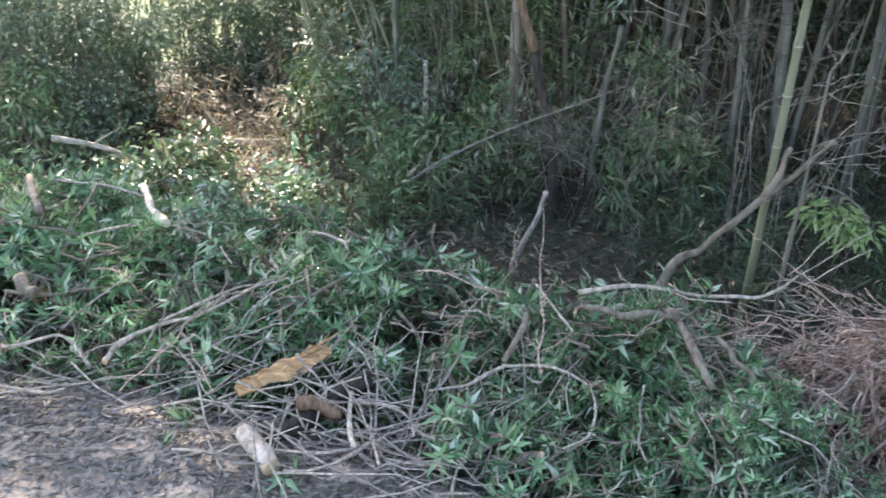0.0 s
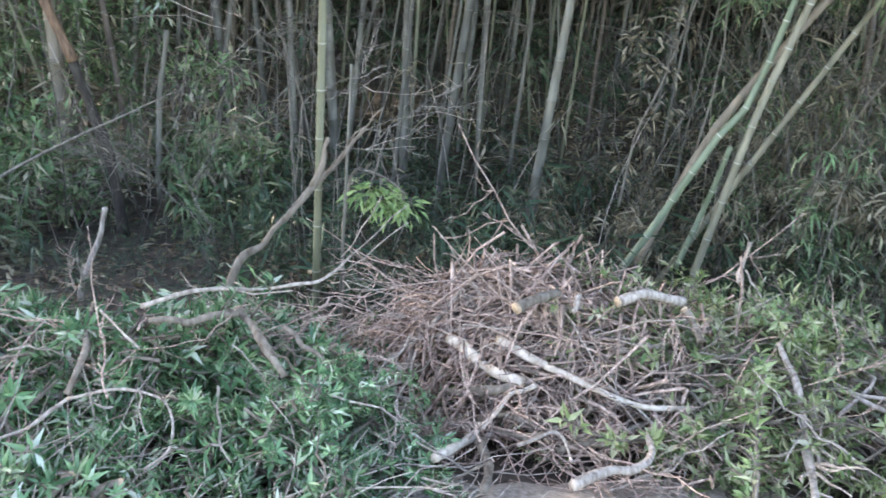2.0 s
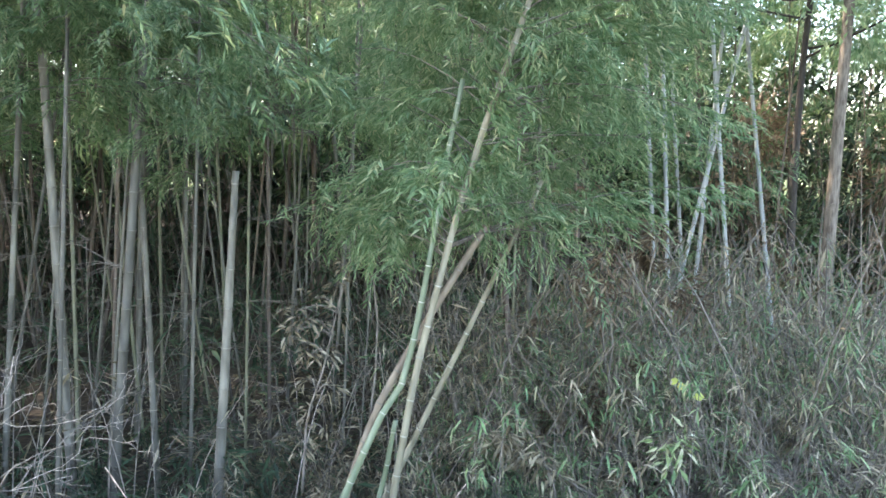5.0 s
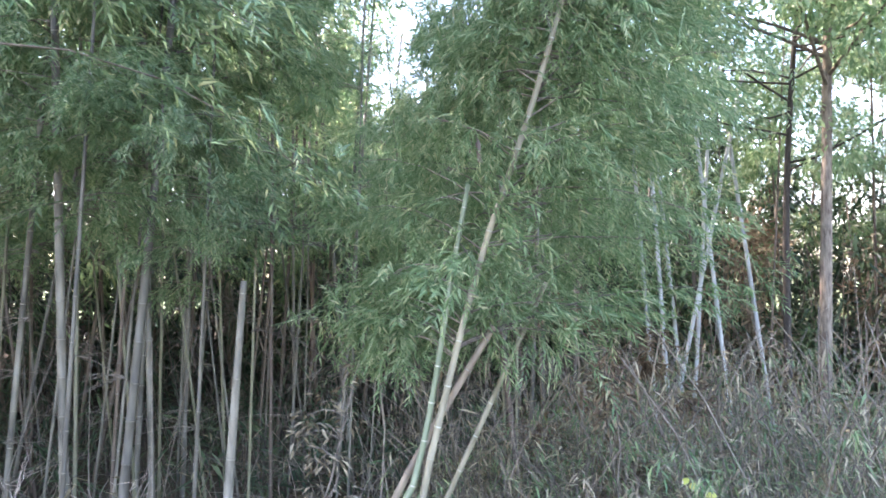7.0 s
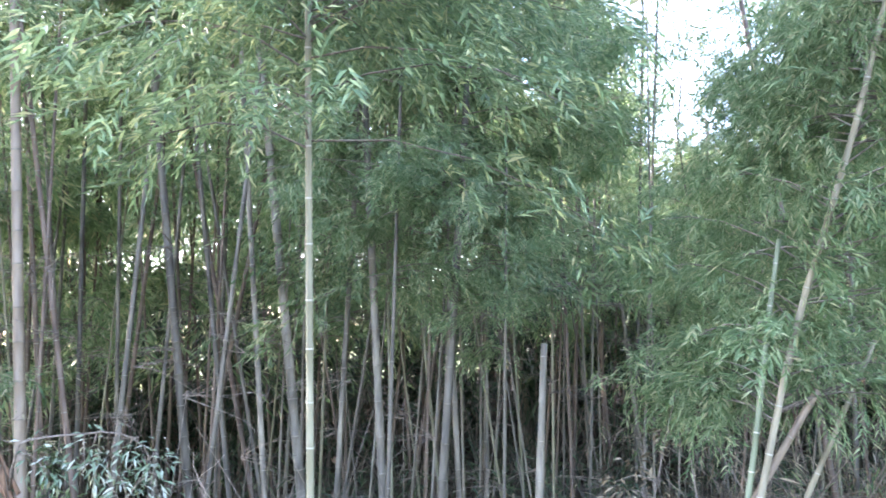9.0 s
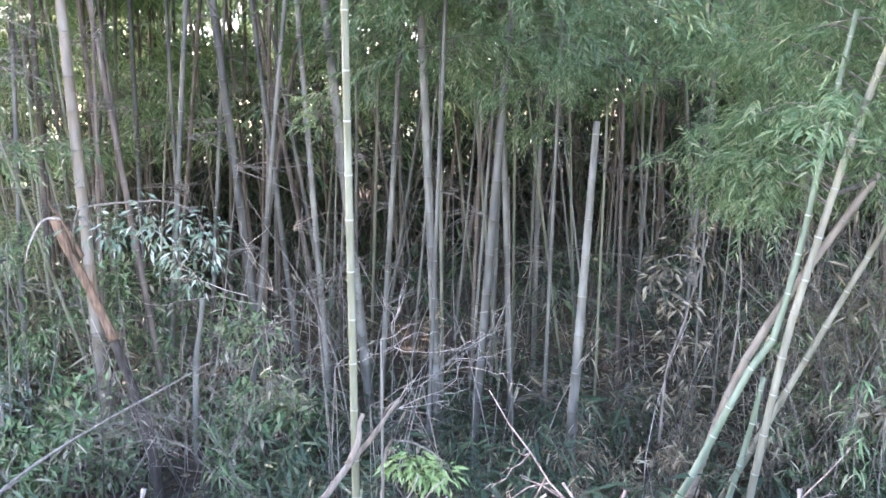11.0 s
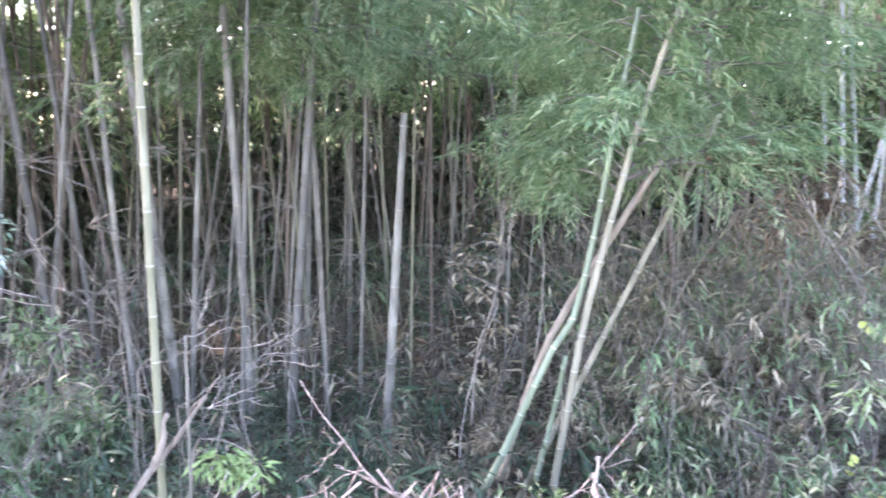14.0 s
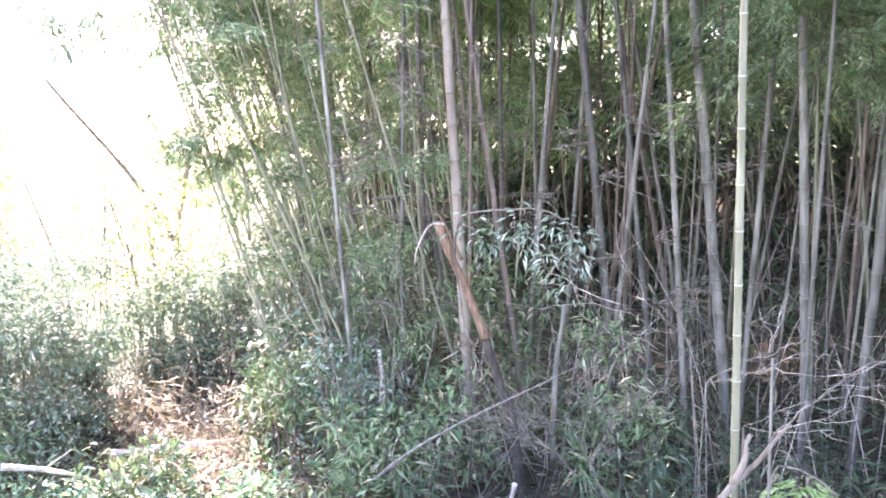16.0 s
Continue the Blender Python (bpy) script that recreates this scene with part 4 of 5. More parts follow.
# ---- bare branches of the twig heap ----
def bare_branch(length, mat, forks=5, r=0.009):
    thing = empty("bare_branch", (0, 0, -60))
    g = Geo()
    n = 10
    sweep = rng.normal(0, 0.42, 2) * np.linspace(0, 1, n)[:, None] ** 2 * length
    main = np.stack([np.linspace(0, length, n), sweep[:, 0] + np.cumsum(rng.normal(0, 0.024, n)), sweep[:, 1] + np.cumsum(rng.normal(0, 0.024, n))], -1)
    part("stem", mesh_np("stem", *tube(main, np.linspace(r, r * 0.35, n), 6), mat, smooth=True), thing)
    for _ in range(forks):
        k = rng.integers(2, n - 1)
        d = unit(np.array([0.9, rng.normal(0, 0.6), rng.normal(0, 0.6)]))
        ln = rng.uniform(0.15, 0.45) * length
        line = main[k] + d * ln * np.linspace(0, 1, 6)[:, None] + np.cumsum(rng.normal(0, 0.012, (6, 3)), 0) * [[0], [1], [1], [1], [1], [1]]
        g.add(*tube(line, np.linspace(r * 0.55, 0.0018, 6), 4, caps=False))
        for _ in range(2):
            d2 = unit(d + rng.normal(0, 0.6, 3))
            a = line[rng.integers(2, 5)]
            l2 = a + d2 * ln * 0.4 * np.linspace(0, 1, 4)[:, None] + np.cumsum(rng.normal(0, 0.006, (4, 3)), 0) * [[0], [1], [1], [1]]
            g.add(*tube(l2, np.linspace(r * 0.3, 0.0014, 4), 3, caps=False))
    tagged(part("twig_spray", g.mesh("twig_spray", mat, True), thing), kind="stuff")
    return tagged(thing, "bare brown cut branch with forked twigs", "branch")


TWIG_KINDS = [bare_branch(rng.uniform(0.5, 0.95), TWIG if k % 4 == 0 else TWIG_RED, 7, rng.uniform(0.004, 0.010)) for k in range(12)]


def down_slope(x, y):
    """The way that twigs hang off the twig heap: outwards from its top."""
    return math.degrees(math.atan2(y - 2.75, x - 2.35))


def rests(x, y):
    """How likely a branch lies here: on the bare heap, with heap under its outer end too."""
    a = radians(down_slope(x, y))
    far = min(float(heap_parts(np.float64(x + 0.4 * math.cos(a + b)), np.float64(y + 0.4 * math.sin(a + b)))[1]) for b in (-0.6, 0, 0.6))
    return float(min(1, heap_parts(np.float64(x), np.float64(y))[1] / 0.35)) if far > 0.12 else 0.0


strew(TWIG_KINDS, 190, (1.1, 3.4, 1.2, 3.7), (-0.16, 0.01), (-16, 1), "twigs of the bare heap",
      weight=rests, head_out=down_slope, scale=(0.5, 0.9), back=0.05)
strew(TWIG_KINDS, 40, (1.1, 2.7, 0.9, 2.2), (-0.12, -0.03), (-14, 0), "twigs of the bare heap",
      weight=lambda x, y: 1.0 if heap_parts(np.float64(x), np.float64(y))[1] > 0.04 else 0.0, scale=(0.35, 0.6), back=0.1)
strew(TWIG_KINDS, 46, (-3.0, 1.3, 1.8, 3.0), (-0.06, 0.03), (-12, 0), "bare sticks among the leaves", scale=(0.35, 0.6),
      weight=lambda x, y: 1.0 if heap_parts(np.float64(x), np.float64(y))[0] > 0.1 else 0.0)
strew(TWIG_KINDS, 34, (1.25, 2.3, 1.2, 2.2), (-0.02, 0.06), (-10, 2), "twigs of the bare heap", scale=(0.4, 0.7), back=0.1,
      weight=lambda x, y: 1.0 if heap_parts(np.float64(x), np.float64(y))[1] > 0.02 and y - front_line(x) < 0.65 else 0.0)
strew(TWIG_KINDS, 34, (2.0, 4.4, -0.2, 2.2), (-0.06, 0.04), (-12, 2), "bare sticks in the mixed brush", scale=(0.35, 0.65),
      weight=lambda x, y: 1.0 if heap_parts(np.float64(x), np.float64(y))[2] > 0.08 and not under_pole(x, y) else 0.0)
discard(TWIG_KINDS)


def crooked_branches(count, region, inside, r, mats, label, group):
    """Thick crooked branches that lie over a heap and bend with it."""
    made = 0
    while made < count:
        x, y, a, ln = rng.uniform(*region[:2]), rng.uniform(*region[2:]), rng.uniform(0, 2 * np.pi), rng.uniform(0.35, 0.75)
        t = np.linspace(-0.5, 0.5, 5)
        bow = rng.normal(0, 0.22) * ln
        px = x + t * ln * math.cos(a) - bow * (1 - 4 * t * t) * math.sin(a) + rng.normal(0, 0.012, 5)
        py = y + t * ln * math.sin(a) + bow * (1 - 4 * t * t) * math.cos(a) + rng.normal(0, 0.012, 5)
        if not all(inside(p, q) for p, q in zip(px, py)):
            continue
        pz = heap_z(px, py) + rng.uniform(-0.02, 0.04) + rng.normal(0, 0.012, 5)
        thick = rng.uniform(*r)
        stick("branch", np.stack([px, py, pz], -1), thick, thick * rng.uniform(0.5, 0.8), mats[made % len(mats)], label, twigs=int(rng.integers(1, 4)), group=group)
        made += 1


crooked_branches(34, (1.2, 2.7, 1.2, 2.9), lambda x, y: heap_parts(np.float64(x), np.float64(y))[1] > 0.1, (0.007, 0.014), (BARK, TWIG_RED, TWIG, BARK), "crooked brown branch lying on the twig heap", "twigs of the bare heap")
crooked_branches(16, (2.2, 4.2, -0.2, 2.4), lambda x, y: heap_parts(np.float64(x), np.float64(y))[2] > 0.12 and not under_pole(x, y), (0.005, 0.010), (TWIG, BARK), "crooked grey branch lying on the mixed brush", "bare sticks in the mixed brush")


def fine_twigs(count):
    """The loose fine twigs that cover the bare heap."""
    g = Geo()
    made = 0
    while made < count:
        x, y = rng.uniform(1.2, 3.5), rng.uniform(1.0, 3.6)
        h = float(heap_parts(np.float64(x), np.float64(y))[1])
        if h < rng.uniform(0.02, 0.3):
            continue
        made += 1
        a = radians(down_slope(x, y) + rng.normal(0, 75))
        ln = rng.uniform(0.12, 0.55)
        t = np.linspace(-0.5, 0.5, 6)
        px, py = x + np.cos(a) * ln * t, y + np.sin(a) * ln * t
        line = np.stack([px, py, heap_z(px, py) + rng.uniform(-0.07, 0.05) + t * rng.normal(0, 0.18) + t * t * rng.normal(0, 0.35) * ln], -1)
        line += np.cumsum(rng.normal(0, 0.014, (6, 3)), 0)
        g.add(*tube(line, np.linspace(0.0048, 0.0016, 6) * rng.uniform(0.6, 1.6), 4, caps=False))
    tagged(new("fine_twigs", g.mesh("fine_twigs", TWIG_RED, True)), "loose fine brown twigs covering the bare heap", "twigs", kind="stuff")


fine_twigs(1100)


def verge_twigs(count):
    """Thin pale twigs lying criss-cross along the foot of the leafy heap."""
    g = Geo()
    for _ in range(count):
        x = rng.uniform(-1.5, 1.4) if rng.uniform() < 0.5 else rng.normal(-0.15, 0.28)
        y = front_line(x) + rng.normal(0.18, 0.15)
        a, ln = rng.normal(0.5, 0.8), rng.uniform(0.12, 0.5)
        t = np.linspace(-0.5, 0.5, 6)
        px, py = x + np.cos(a) * ln * t, y + np.sin(a) * ln * t
        line = np.stack([px, py, heap_z(px, py) + rng.uniform(0.0, 0.07) + t * rng.normal(0, 0.12)], -1)
        line[:, 2] = np.maximum(line[:, 2], ground_z(px, py) + 0.004)
        line += np.cumsum(rng.normal(0, 0.013, (6, 3)), 0)
        g.add(*tube(line, np.linspace(0.0036, 0.0014, 6) * rng.uniform(0.6, 1.5), 4, caps=False))
    tagged(new("verge_twigs", g.mesh("verge_twigs", TWIG, True)), "thin pale twigs scattered along the foot of the leafy heap", "twigs", kind="stuff")


verge_twigs(270)


# ---- verge: chips, gravel ----
def chips():
    n = 21000
    x = rng.uniform(-2.8, 1.3, n)
    y = front_line(x) + rng.normal(-0.02, 0.26, n)
    pos = np.stack([x, y, np.maximum(ground_z(x, y), heap_z(x, y) - 0.1) + 0.008], -1)
    tv, tf = small_leaf(0.2, 0.25, 0.45)
    m = bases(pos, on_sphere(n, -0.25, 0.4), np.array([0, 0, 1.0]) + jitter(n, 0.5), rng.uniform(0.012, 0.055, n))
    ob = new("wood_chips", mesh_np("wood_chips", *scatter(tv, tf, m), CHIP))
    tagged(ob, "pale dry chips, husks and leaf scraps on the verge", "wood chips", kind="stuff")


chips()


def gravel():
    bm = bmesh.new()
    bmesh.ops.create_icosphere(bm, subdivisions=1, radius=1)
    tv = np.array([v.co[:] for v in bm.verts])
    tf = np.array([[v.index for v in f.verts] for f in bm.faces])
    bm.free()
    n = 5000
    x = rng.uniform(0.5, 3.6, n)
    y = front_line(x) - np.abs(rng.normal(0.0, 0.3, n)) + 0.1
    s = rng.uniform(0.003, 0.009, n) * np.where(rng.uniform(size=n) > 0.97, 2.2, 1)
    m = bases(np.stack([x, y, ground_z(x, y) + s * 0.3], -1), on_sphere(n), np.array([0.3, 0.2, 1.0]) + jitter(n, 0.4), s)
    m[:, :, 1] *= rng.uniform(0.6, 1.1, (n, 1))
    m[:, :, 2] *= rng.uniform(0.5, 0.9, (n, 1))
    ob = new("gravel", mesh_np("gravel", *scatter(tv, tf, m), STONE))
    tagged(ob, "pale grey gravel and small stones along the verge", "gravel", kind="stuff")


gravel()


def stone(x, y, r):
    """A rough lump of pale stone half sunk in the verge."""
    bm = bmesh.new()
    bmesh.ops.create_icosphere(bm, subdivisions=2, radius=r)
    for v in bm.verts:
        v.co *= 1 + rng.normal(0, 0.09)
        v.co.z *= 0.62
    me = bpy.data.meshes.new("stone")
    bm.to_mesh(me)
    bm.free()
    me.materials.append(STONE)
    ob = new("stone", me)
    ob.location = (x, y, float(ground_z(x, y)) + r * 0.3)
    tagged(ob, "pale rough lump of stone on the verge", "stone", "stones of the verge")


for x, y, r in ((2.45, 0.99, 0.035), (2.52, 0.91, 0.045), (2.55, 0.86, 0.030), (2.36, 1.01, 0.022), (1.66, 1.54, 0.025)):
    stone(x, y, r)


# ---- undergrowth ----
def dwarf_template(h, leaves, leaf, hang):
    """A thin stem with hanging strap leaves, as leaf triangles and stem quads."""
    tv, tf = plain_leaf(0.11, 0.45)
    t = np.repeat(rng.uniform(0.25, 1, leaves // 4 + 1), 4)[:leaves] + rng.normal(0, 0.03, leaves)
    lean = rng.normal(0, 0.28, 2)
    pos = np.stack([lean[0] * t * t * h, lean[1] * t * t * h, t * h], -1)
    d = on_sphere(leaves, -hang, 0.5)
    d = d + np.sign(rng.normal(0, 1, (leaves, 1))) * [0.35, 0.2, 0]
    pos = pos + d * [1, 1, 0.2] * rng.uniform(0.02, 0.16, (leaves, 1))
    m = bases(pos, d, np.array([0, 0, 1.0]) + jitter(leaves, 0.3), leaf * rng.uniform(0.6, 1.25, leaves))
    tt = np.linspace(0, 1, 5)
    stem = tube(np.stack([lean[0] * tt * tt * h, lean[1] * tt * tt * h, tt * h], -1), np.linspace(0.005, 0.002, 5), 4, caps=False)
    return scatter(tv, tf, m), stem


def thicket(name, label, spots, heights, leaf, mat, stem_mat, leaves=26, hang=0.7, kinds=9):
    thing = empty(name)
    T = [dwarf_template(1.0, leaves, leaf / np.mean(heights), hang) for _ in range(kinds)]
    spots = np.asarray(spots, float)
    n = len(spots)
    h = rng.uniform(*heights, n)
    a = rng.uniform(0, 2 * np.pi, n)
    m = np.zeros((n, 3, 4))
    m[:, 0, 0], m[:, 0, 1], m[:, 1, 0], m[:, 1, 1], m[:, 2, 2] = np.cos(a) * h, -np.sin(a) * h, np.sin(a) * h, np.cos(a) * h, h
    m[:, 0, 2], m[:, 1, 2] = rng.normal(0, 0.26, n) * h, rng.normal(0, 0.26, n) * h
    m[:, :, 3] = spots
    lv, lf, sv, sf, ln, sn = [], [], [], [], 0, 0
    for k, ((v, f), (v2, f2)) in enumerate(T):
        mk = m[k::kinds]
        if not len(mk):
            continue
        a_, b_ = scatter(v, f, mk)
        lv.append(a_), lf.append(b_ + ln)
        ln += len(a_)
        a_, b_ = scatter(v2, f2, mk)
        sv.append(a_), sf.append(b_ + sn)
        sn += len(a_)
    part("leaves", mesh_np(name, np.concatenate(lv), np.concatenate(lf), mat), thing)
    part("stems", mesh_np(name + "_stems", np.concatenate(sv), np.concatenate(sf), stem_mat), thing)
    return tagged(thing, label, "undergrowth", kind="stuff")


def spots_in(count, d0, d1, a0, a1, keep=None):
    """Places on the ground between two distances and two bearings (degrees to the right of straight ahead)."""
    out = []
    while len(out) < count:
        a, d = radians(rng.uniform(a0, a1)), rng.uniform(d0, d1)
        x, y = d * math.sin(a), d * math.cos(a)
        if keep is None or keep(x, y):
            out.append(on_ground(x, y, -0.02))
    return out


def clear_of_lean(x, y):
    """Keeps the ground round the leaning culms open."""
    return math.hypot(x - 3.2, y - 3.1) > 0.4 and math.hypot(x - 2.75, y - 2.7) > 0.25


thicket("dwarf_bamboo", "dense dark green dwarf bamboo under the grove", spots_in(110, 4.6, 7.5, -6, 14, lambda x, y: y - front_line(x) > 3.1 and not (y < 5.5 and 0.2 < x < 1.0)), (0.2, 0.6), 0.12, LEAF_DWARF, TWIG)
# From here the deeper growth carries the grove's shade in its leaf colour.
thicket("dwarf_bamboo", "dwarf bamboo under the grove, leaves darkened for shade", spots_in(380, 4.0, 7.6, 14, 54, lambda x, y: y - front_line(x) > 2.1 and clear_of_lean(x, y)), (0.2, 0.6), 0.12, LEAF_SHADE_DARK, TWIG_SHADE_DARK)
thicket("dwarf_bamboo", "sparse low undergrowth behind the heap, darkened for shade", [(x, y, float(ground_z(x, y))) for x, y in rng.uniform((-1.4, 3.2), (2.6, 5.2), (420, 2)) if 1.75 < y - front_line(x) < 3.4], (0.1, 0.38), 0.05, LEAF_SHADE_DARK, TWIG_SHADE_DARK, leaves=22)
thicket("dwarf_bamboo", "tall tangled dwarf bamboo with many dead leaves", spots_in(560, 6.0, 10.0, 52, 86, lambda x, y: y - front_line(x) > 1.0), (0.6, 1.8), 0.075, LEAF_DWARF, TWIG_SHADE_DARK, leaves=60, hang=0.9)
thicket("dwarf_bamboo", "low dwarf bamboo behind the brush", spots_in(200, 4.4, 6.2, 50, 86, lambda x, y: y - front_line(x) > 0.8 and clear_of_lean(x, y)), (0.25, 0.8), 0.062, LEAF_DWARF, TWIG_SHADE_DARK, leaves=44, hang=0.9)
thicket("dead_bamboo_grass", "dry tan bamboo grass hanging in tangles", spots_in(300, 5.8, 9.5, 46, 86, lambda x, y: y - front_line(x) > 1.2 and clear_of_lean(x, y)), (0.7, 2.1), 0.085, LEAF_DEAD, TWIG_SHADE_DARK, leaves=44, hang=0.95)
thicket("dead_bamboo_grass", "low dry tan grass tangled behind the brush", spots_in(220, 4.2, 6.6, 36, 86, lambda x, y: y - front_line(x) > 1.7 and clear_of_lean(x, y)), (0.2, 0.75), 0.06, LEAF_DEAD, TWIG_SHADE_DARK, leaves=44, hang=0.9)
thicket("dead_bamboo_grass", "dry withered bamboo shoots between the culms", spots_in(100, 5.3, 8.5, -3, 48, clear_of_lean), (0.35, 1.2), 0.12, LEAF_DEAD, TWIG, leaves=16)
thicket("dead_bamboo_grass", "sunlit dry grass and dead leaves in the clearing", spots_in(70, 6.2, 8.6, -18, -11), (0.2, 0.7), 0.09, LEAF_DEAD, TWIG, leaves=20)
thicket("dead_bamboo_grass", "rust-brown withered bamboo standing in the thicket", [on_ground(5.75 + rng.normal(0, 0.3), 3.2 + rng.normal(0, 0.3), -0.02) for _ in range(16)], (1.4, 2.1), 0.1, LEAF_RUST, TWIG_SHADE_DARK, leaves=40)
thicket("undergrowth", "green undergrowth deep in the grove, shade put into its colour", spots_in(700, 7.5, 16, -8, 58), (0.4, 1.3), 0.16, LEAF_SHADE_DARK, TWIG_SHADE_DARK)
# Added growth hides the bright far ground; its leaves are coloured dark for shade.
thicket("far_undergrowth", "tall growth added behind the grove, darkened for shade", spots_in(800, 13, 20, -6, 84), (1.2, 3.8), 0.28, LEAF_SHADE_DARK, TWIG_SHADE_DARK, leaves=44)


def leaf_fans(label, spots, rise, leaf, mat):
    """Arching stems that end in loose fans of long drooping leaves."""
    thing = empty("bamboo_grass")
    tv, tf = leaf_shape(0.12, 0.55, 0.1, 0.4)
    g, st = Geo(), Geo()
    for x, y, z in spots:
        h = rng.uniform(*rise)
        a = rng.uniform(0, 2 * np.pi)
        reach = rng.uniform(0.1, 0.4) * h
        t = np.linspace(0, 1, 7)
        line = np.stack([x + np.cos(a) * reach * t ** 2, y + np.sin(a) * reach * t ** 2, z + h * (t - 0.18 * t ** 3)], -1)
        st.add(*tube(line, np.linspace(0.004, 0.0015, 7), 4, caps=False))
        for k in rng.integers(2, 7, rng.integers(2, 5)):
            n = rng.integers(6, 12)
            az = a + rng.normal(0, 0.9, n)
            d = np.stack([np.cos(az), np.sin(az), rng.uniform(-0.6, 0.7, n)], -1)
            m = bases(line[k] + jitter(n, 0.03), d, np.array([0, 0, 1.0]) + jitter(n, 0.2), leaf * rng.uniform(0.55, 1.3, n))
            g.add(*scatter(tv, tf, m))
    part("leaves", g.mesh("fan_leaves", mat), thing)
    part("stems", st.mesh("fan_stems", TWIG_SHADE_DARK), thing)
    return tagged(thing, label, "undergrowth", kind="stuff")


leaf_fans("arching green bamboo grass in the thicket", spots_in(260, 4.5, 8.5, 46, 86, lambda x, y: y - front_line(x) > 1.9 and clear_of_lean(x, y)), (0.35, 1.7), 0.085, LEAF_DWARF)
leaf_fans("arching withered tan bamboo grass in the thicket", spots_in(120, 4.5, 8.5, 46, 86, lambda x, y: y - front_line(x) > 1.9 and clear_of_lean(x, y)), (0.35, 1.9), 0.09, LEAF_DEAD)
leaf_fans("cut feathery yellow-green grass lying on the brush", [(x, y, float(ground_z(x, y)) + 0.2) for x, y in rng.uniform((2.7, 0.1), (3.9, 1.3), (210, 2)) if 0.05 < y - front_line(x) < 1.0], (0.1, 0.3), 0.042, LEAF_VINE)
leaf_fans("withered bamboo grass before the dark grove", spots_in(50, 4.6, 6.4, 34, 50, lambda x, y: y - front_line(x) > 2.3 and clear_of_lean(x, y)), (0.3, 1.0), 0.08, LEAF_DEAD)


def canes():
    """Thin dead canes standing and leaning in the thicket."""
    g = Geo()
    for x, y, z in spots_in(130, 6.0, 9.5, 40, 86, lambda x, y: y - front_line(x) > 1.6) + spots_in(30, 5.6, 7.5, -4, 36):
        h = rng.uniform(0.8, 2.3)
        top = np.array([x + rng.normal(0, 0.22) * h, y + rng.normal(0, 0.22) * h, z + h])
        mid = (top + [x, y, z]) / 2 + rng.normal(0, 0.05, 3)
        g.add(*tube(curve_points([(x, y, z), mid, top], 6), np.linspace(0.006, 0.0025, 6), 4, caps=False))
    tagged(new("dead_canes", g.mesh("dead_canes", TWIG_SHADE_DARK)), "thin dead grey canes standing in the thicket", "canes", kind="stuff")


canes()


def side_twigs(count):
    """Dead side twigs that stand out from the lower culms in thin, nearly level fans."""
    g = Geo()
    for _ in range(count):
        a, d = radians(rng.uniform(-7, 60)), rng.uniform(5.9, 9.5)
        at = np.array([d * math.sin(a), d * math.cos(a), 0.0])
        at[2] = float(ground_z(at[0], at[1])) + rng.uniform(0.25, 3.4)
        if at[0] < -0.5 or not clear_of_lean(at[0], at[1]):
            continue
        way = rng.uniform(0, 2 * np.pi)
        for _ in range(int(rng.integers(3, 7))):
            w = way + rng.normal(0, 0.5)
            ln = rng.uniform(0.2, 0.65)
            t = np.linspace(0, 1, 5)
            rise = rng.normal(0.12, 0.25)
            line = at + np.stack([np.cos(w) * ln * t, np.sin(w) * ln * t, ln * (rise * t - 0.25 * t * t)], -1) + np.cumsum(rng.normal(0, 0.012, (5, 3)), 0)
            g.add(*tube(line, np.linspace(0.0042, 0.0016, 5), 3, caps=False))
    tagged(new("dead_side_twigs", g.mesh("dead_side_twigs", TWIG_SHADE_DARK)), "thin dead side twigs tangled between the culms", "twigs", kind="stuff")


side_twigs(400)


# ---- bare shrubs: dead, many-forked ----
def fork(g, start, d, length, r, depth, flat=0.5, split=3):
    n = 5
    line = start + d * length * np.linspace(0, 1, n)[:, None]
    line[1:] += np.cumsum(rng.normal(0, length * 0.06, (n - 1, 3)), 0)
    g.add(*tube(line, np.linspace(r, r * 0.6, n), 4 if depth < 2 else 6, caps=depth == 0))
    if depth == 0:
        return
    for k in range(split):
        d2 = unit(d + rng.normal(0, 0.6, 3) * [1, 1, flat])
        fork(g, line[rng.integers(2, n)], d2, length * rng.uniform(0.55, 0.85), r * 0.7, depth - 1, flat, split)


def bare_shrub(at, way, length, r, depth, label, mat=None, stems=3, flat=0.5, split=3):
    thing = empty("bare_shrub", at)
    g = Geo()
    for _ in range(stems):
        d = unit(np.array(way) + rng.normal(0, 0.25, 3))
        ln = length * rng.uniform(0.7, 1.1)
        line = d * ln * np.linspace(0, 1, 6)[:, None]
        line[1:] += np.cumsum(rng.normal(0, ln * 0.03, (5, 3)), 0)
        drop = float(ground_z(at[0], at[1])) - 0.05 - at[2]
        rooted = line if drop > -0.1 else np.vstack([[[*rng.normal(0, 0.12, 2), drop], [*rng.normal(0, 0.05, 2), drop * 0.5]], line])
        part("stem", mesh_np("stem", *tube(rooted, np.linspace(r, r * 0.65, len(rooted)), 7), TWIG_SHADE_DARK, smooth=True), thing)
        for k in range(split + 1):
            d2 = unit(d + rng.normal(0, 0.6, 3) * [1, 1, flat])
            fork(g, line[rng.integers(2, 6)], d2, ln * rng.uniform(0.55, 0.85), r * 0.62, depth - 1, flat, split)
    tagged(part("twig_spray", g.mesh("twig_spray", mat or TWIG_SHADE_DARK), thing), kind="stuff")
    return tagged(thing, label, "shrub")


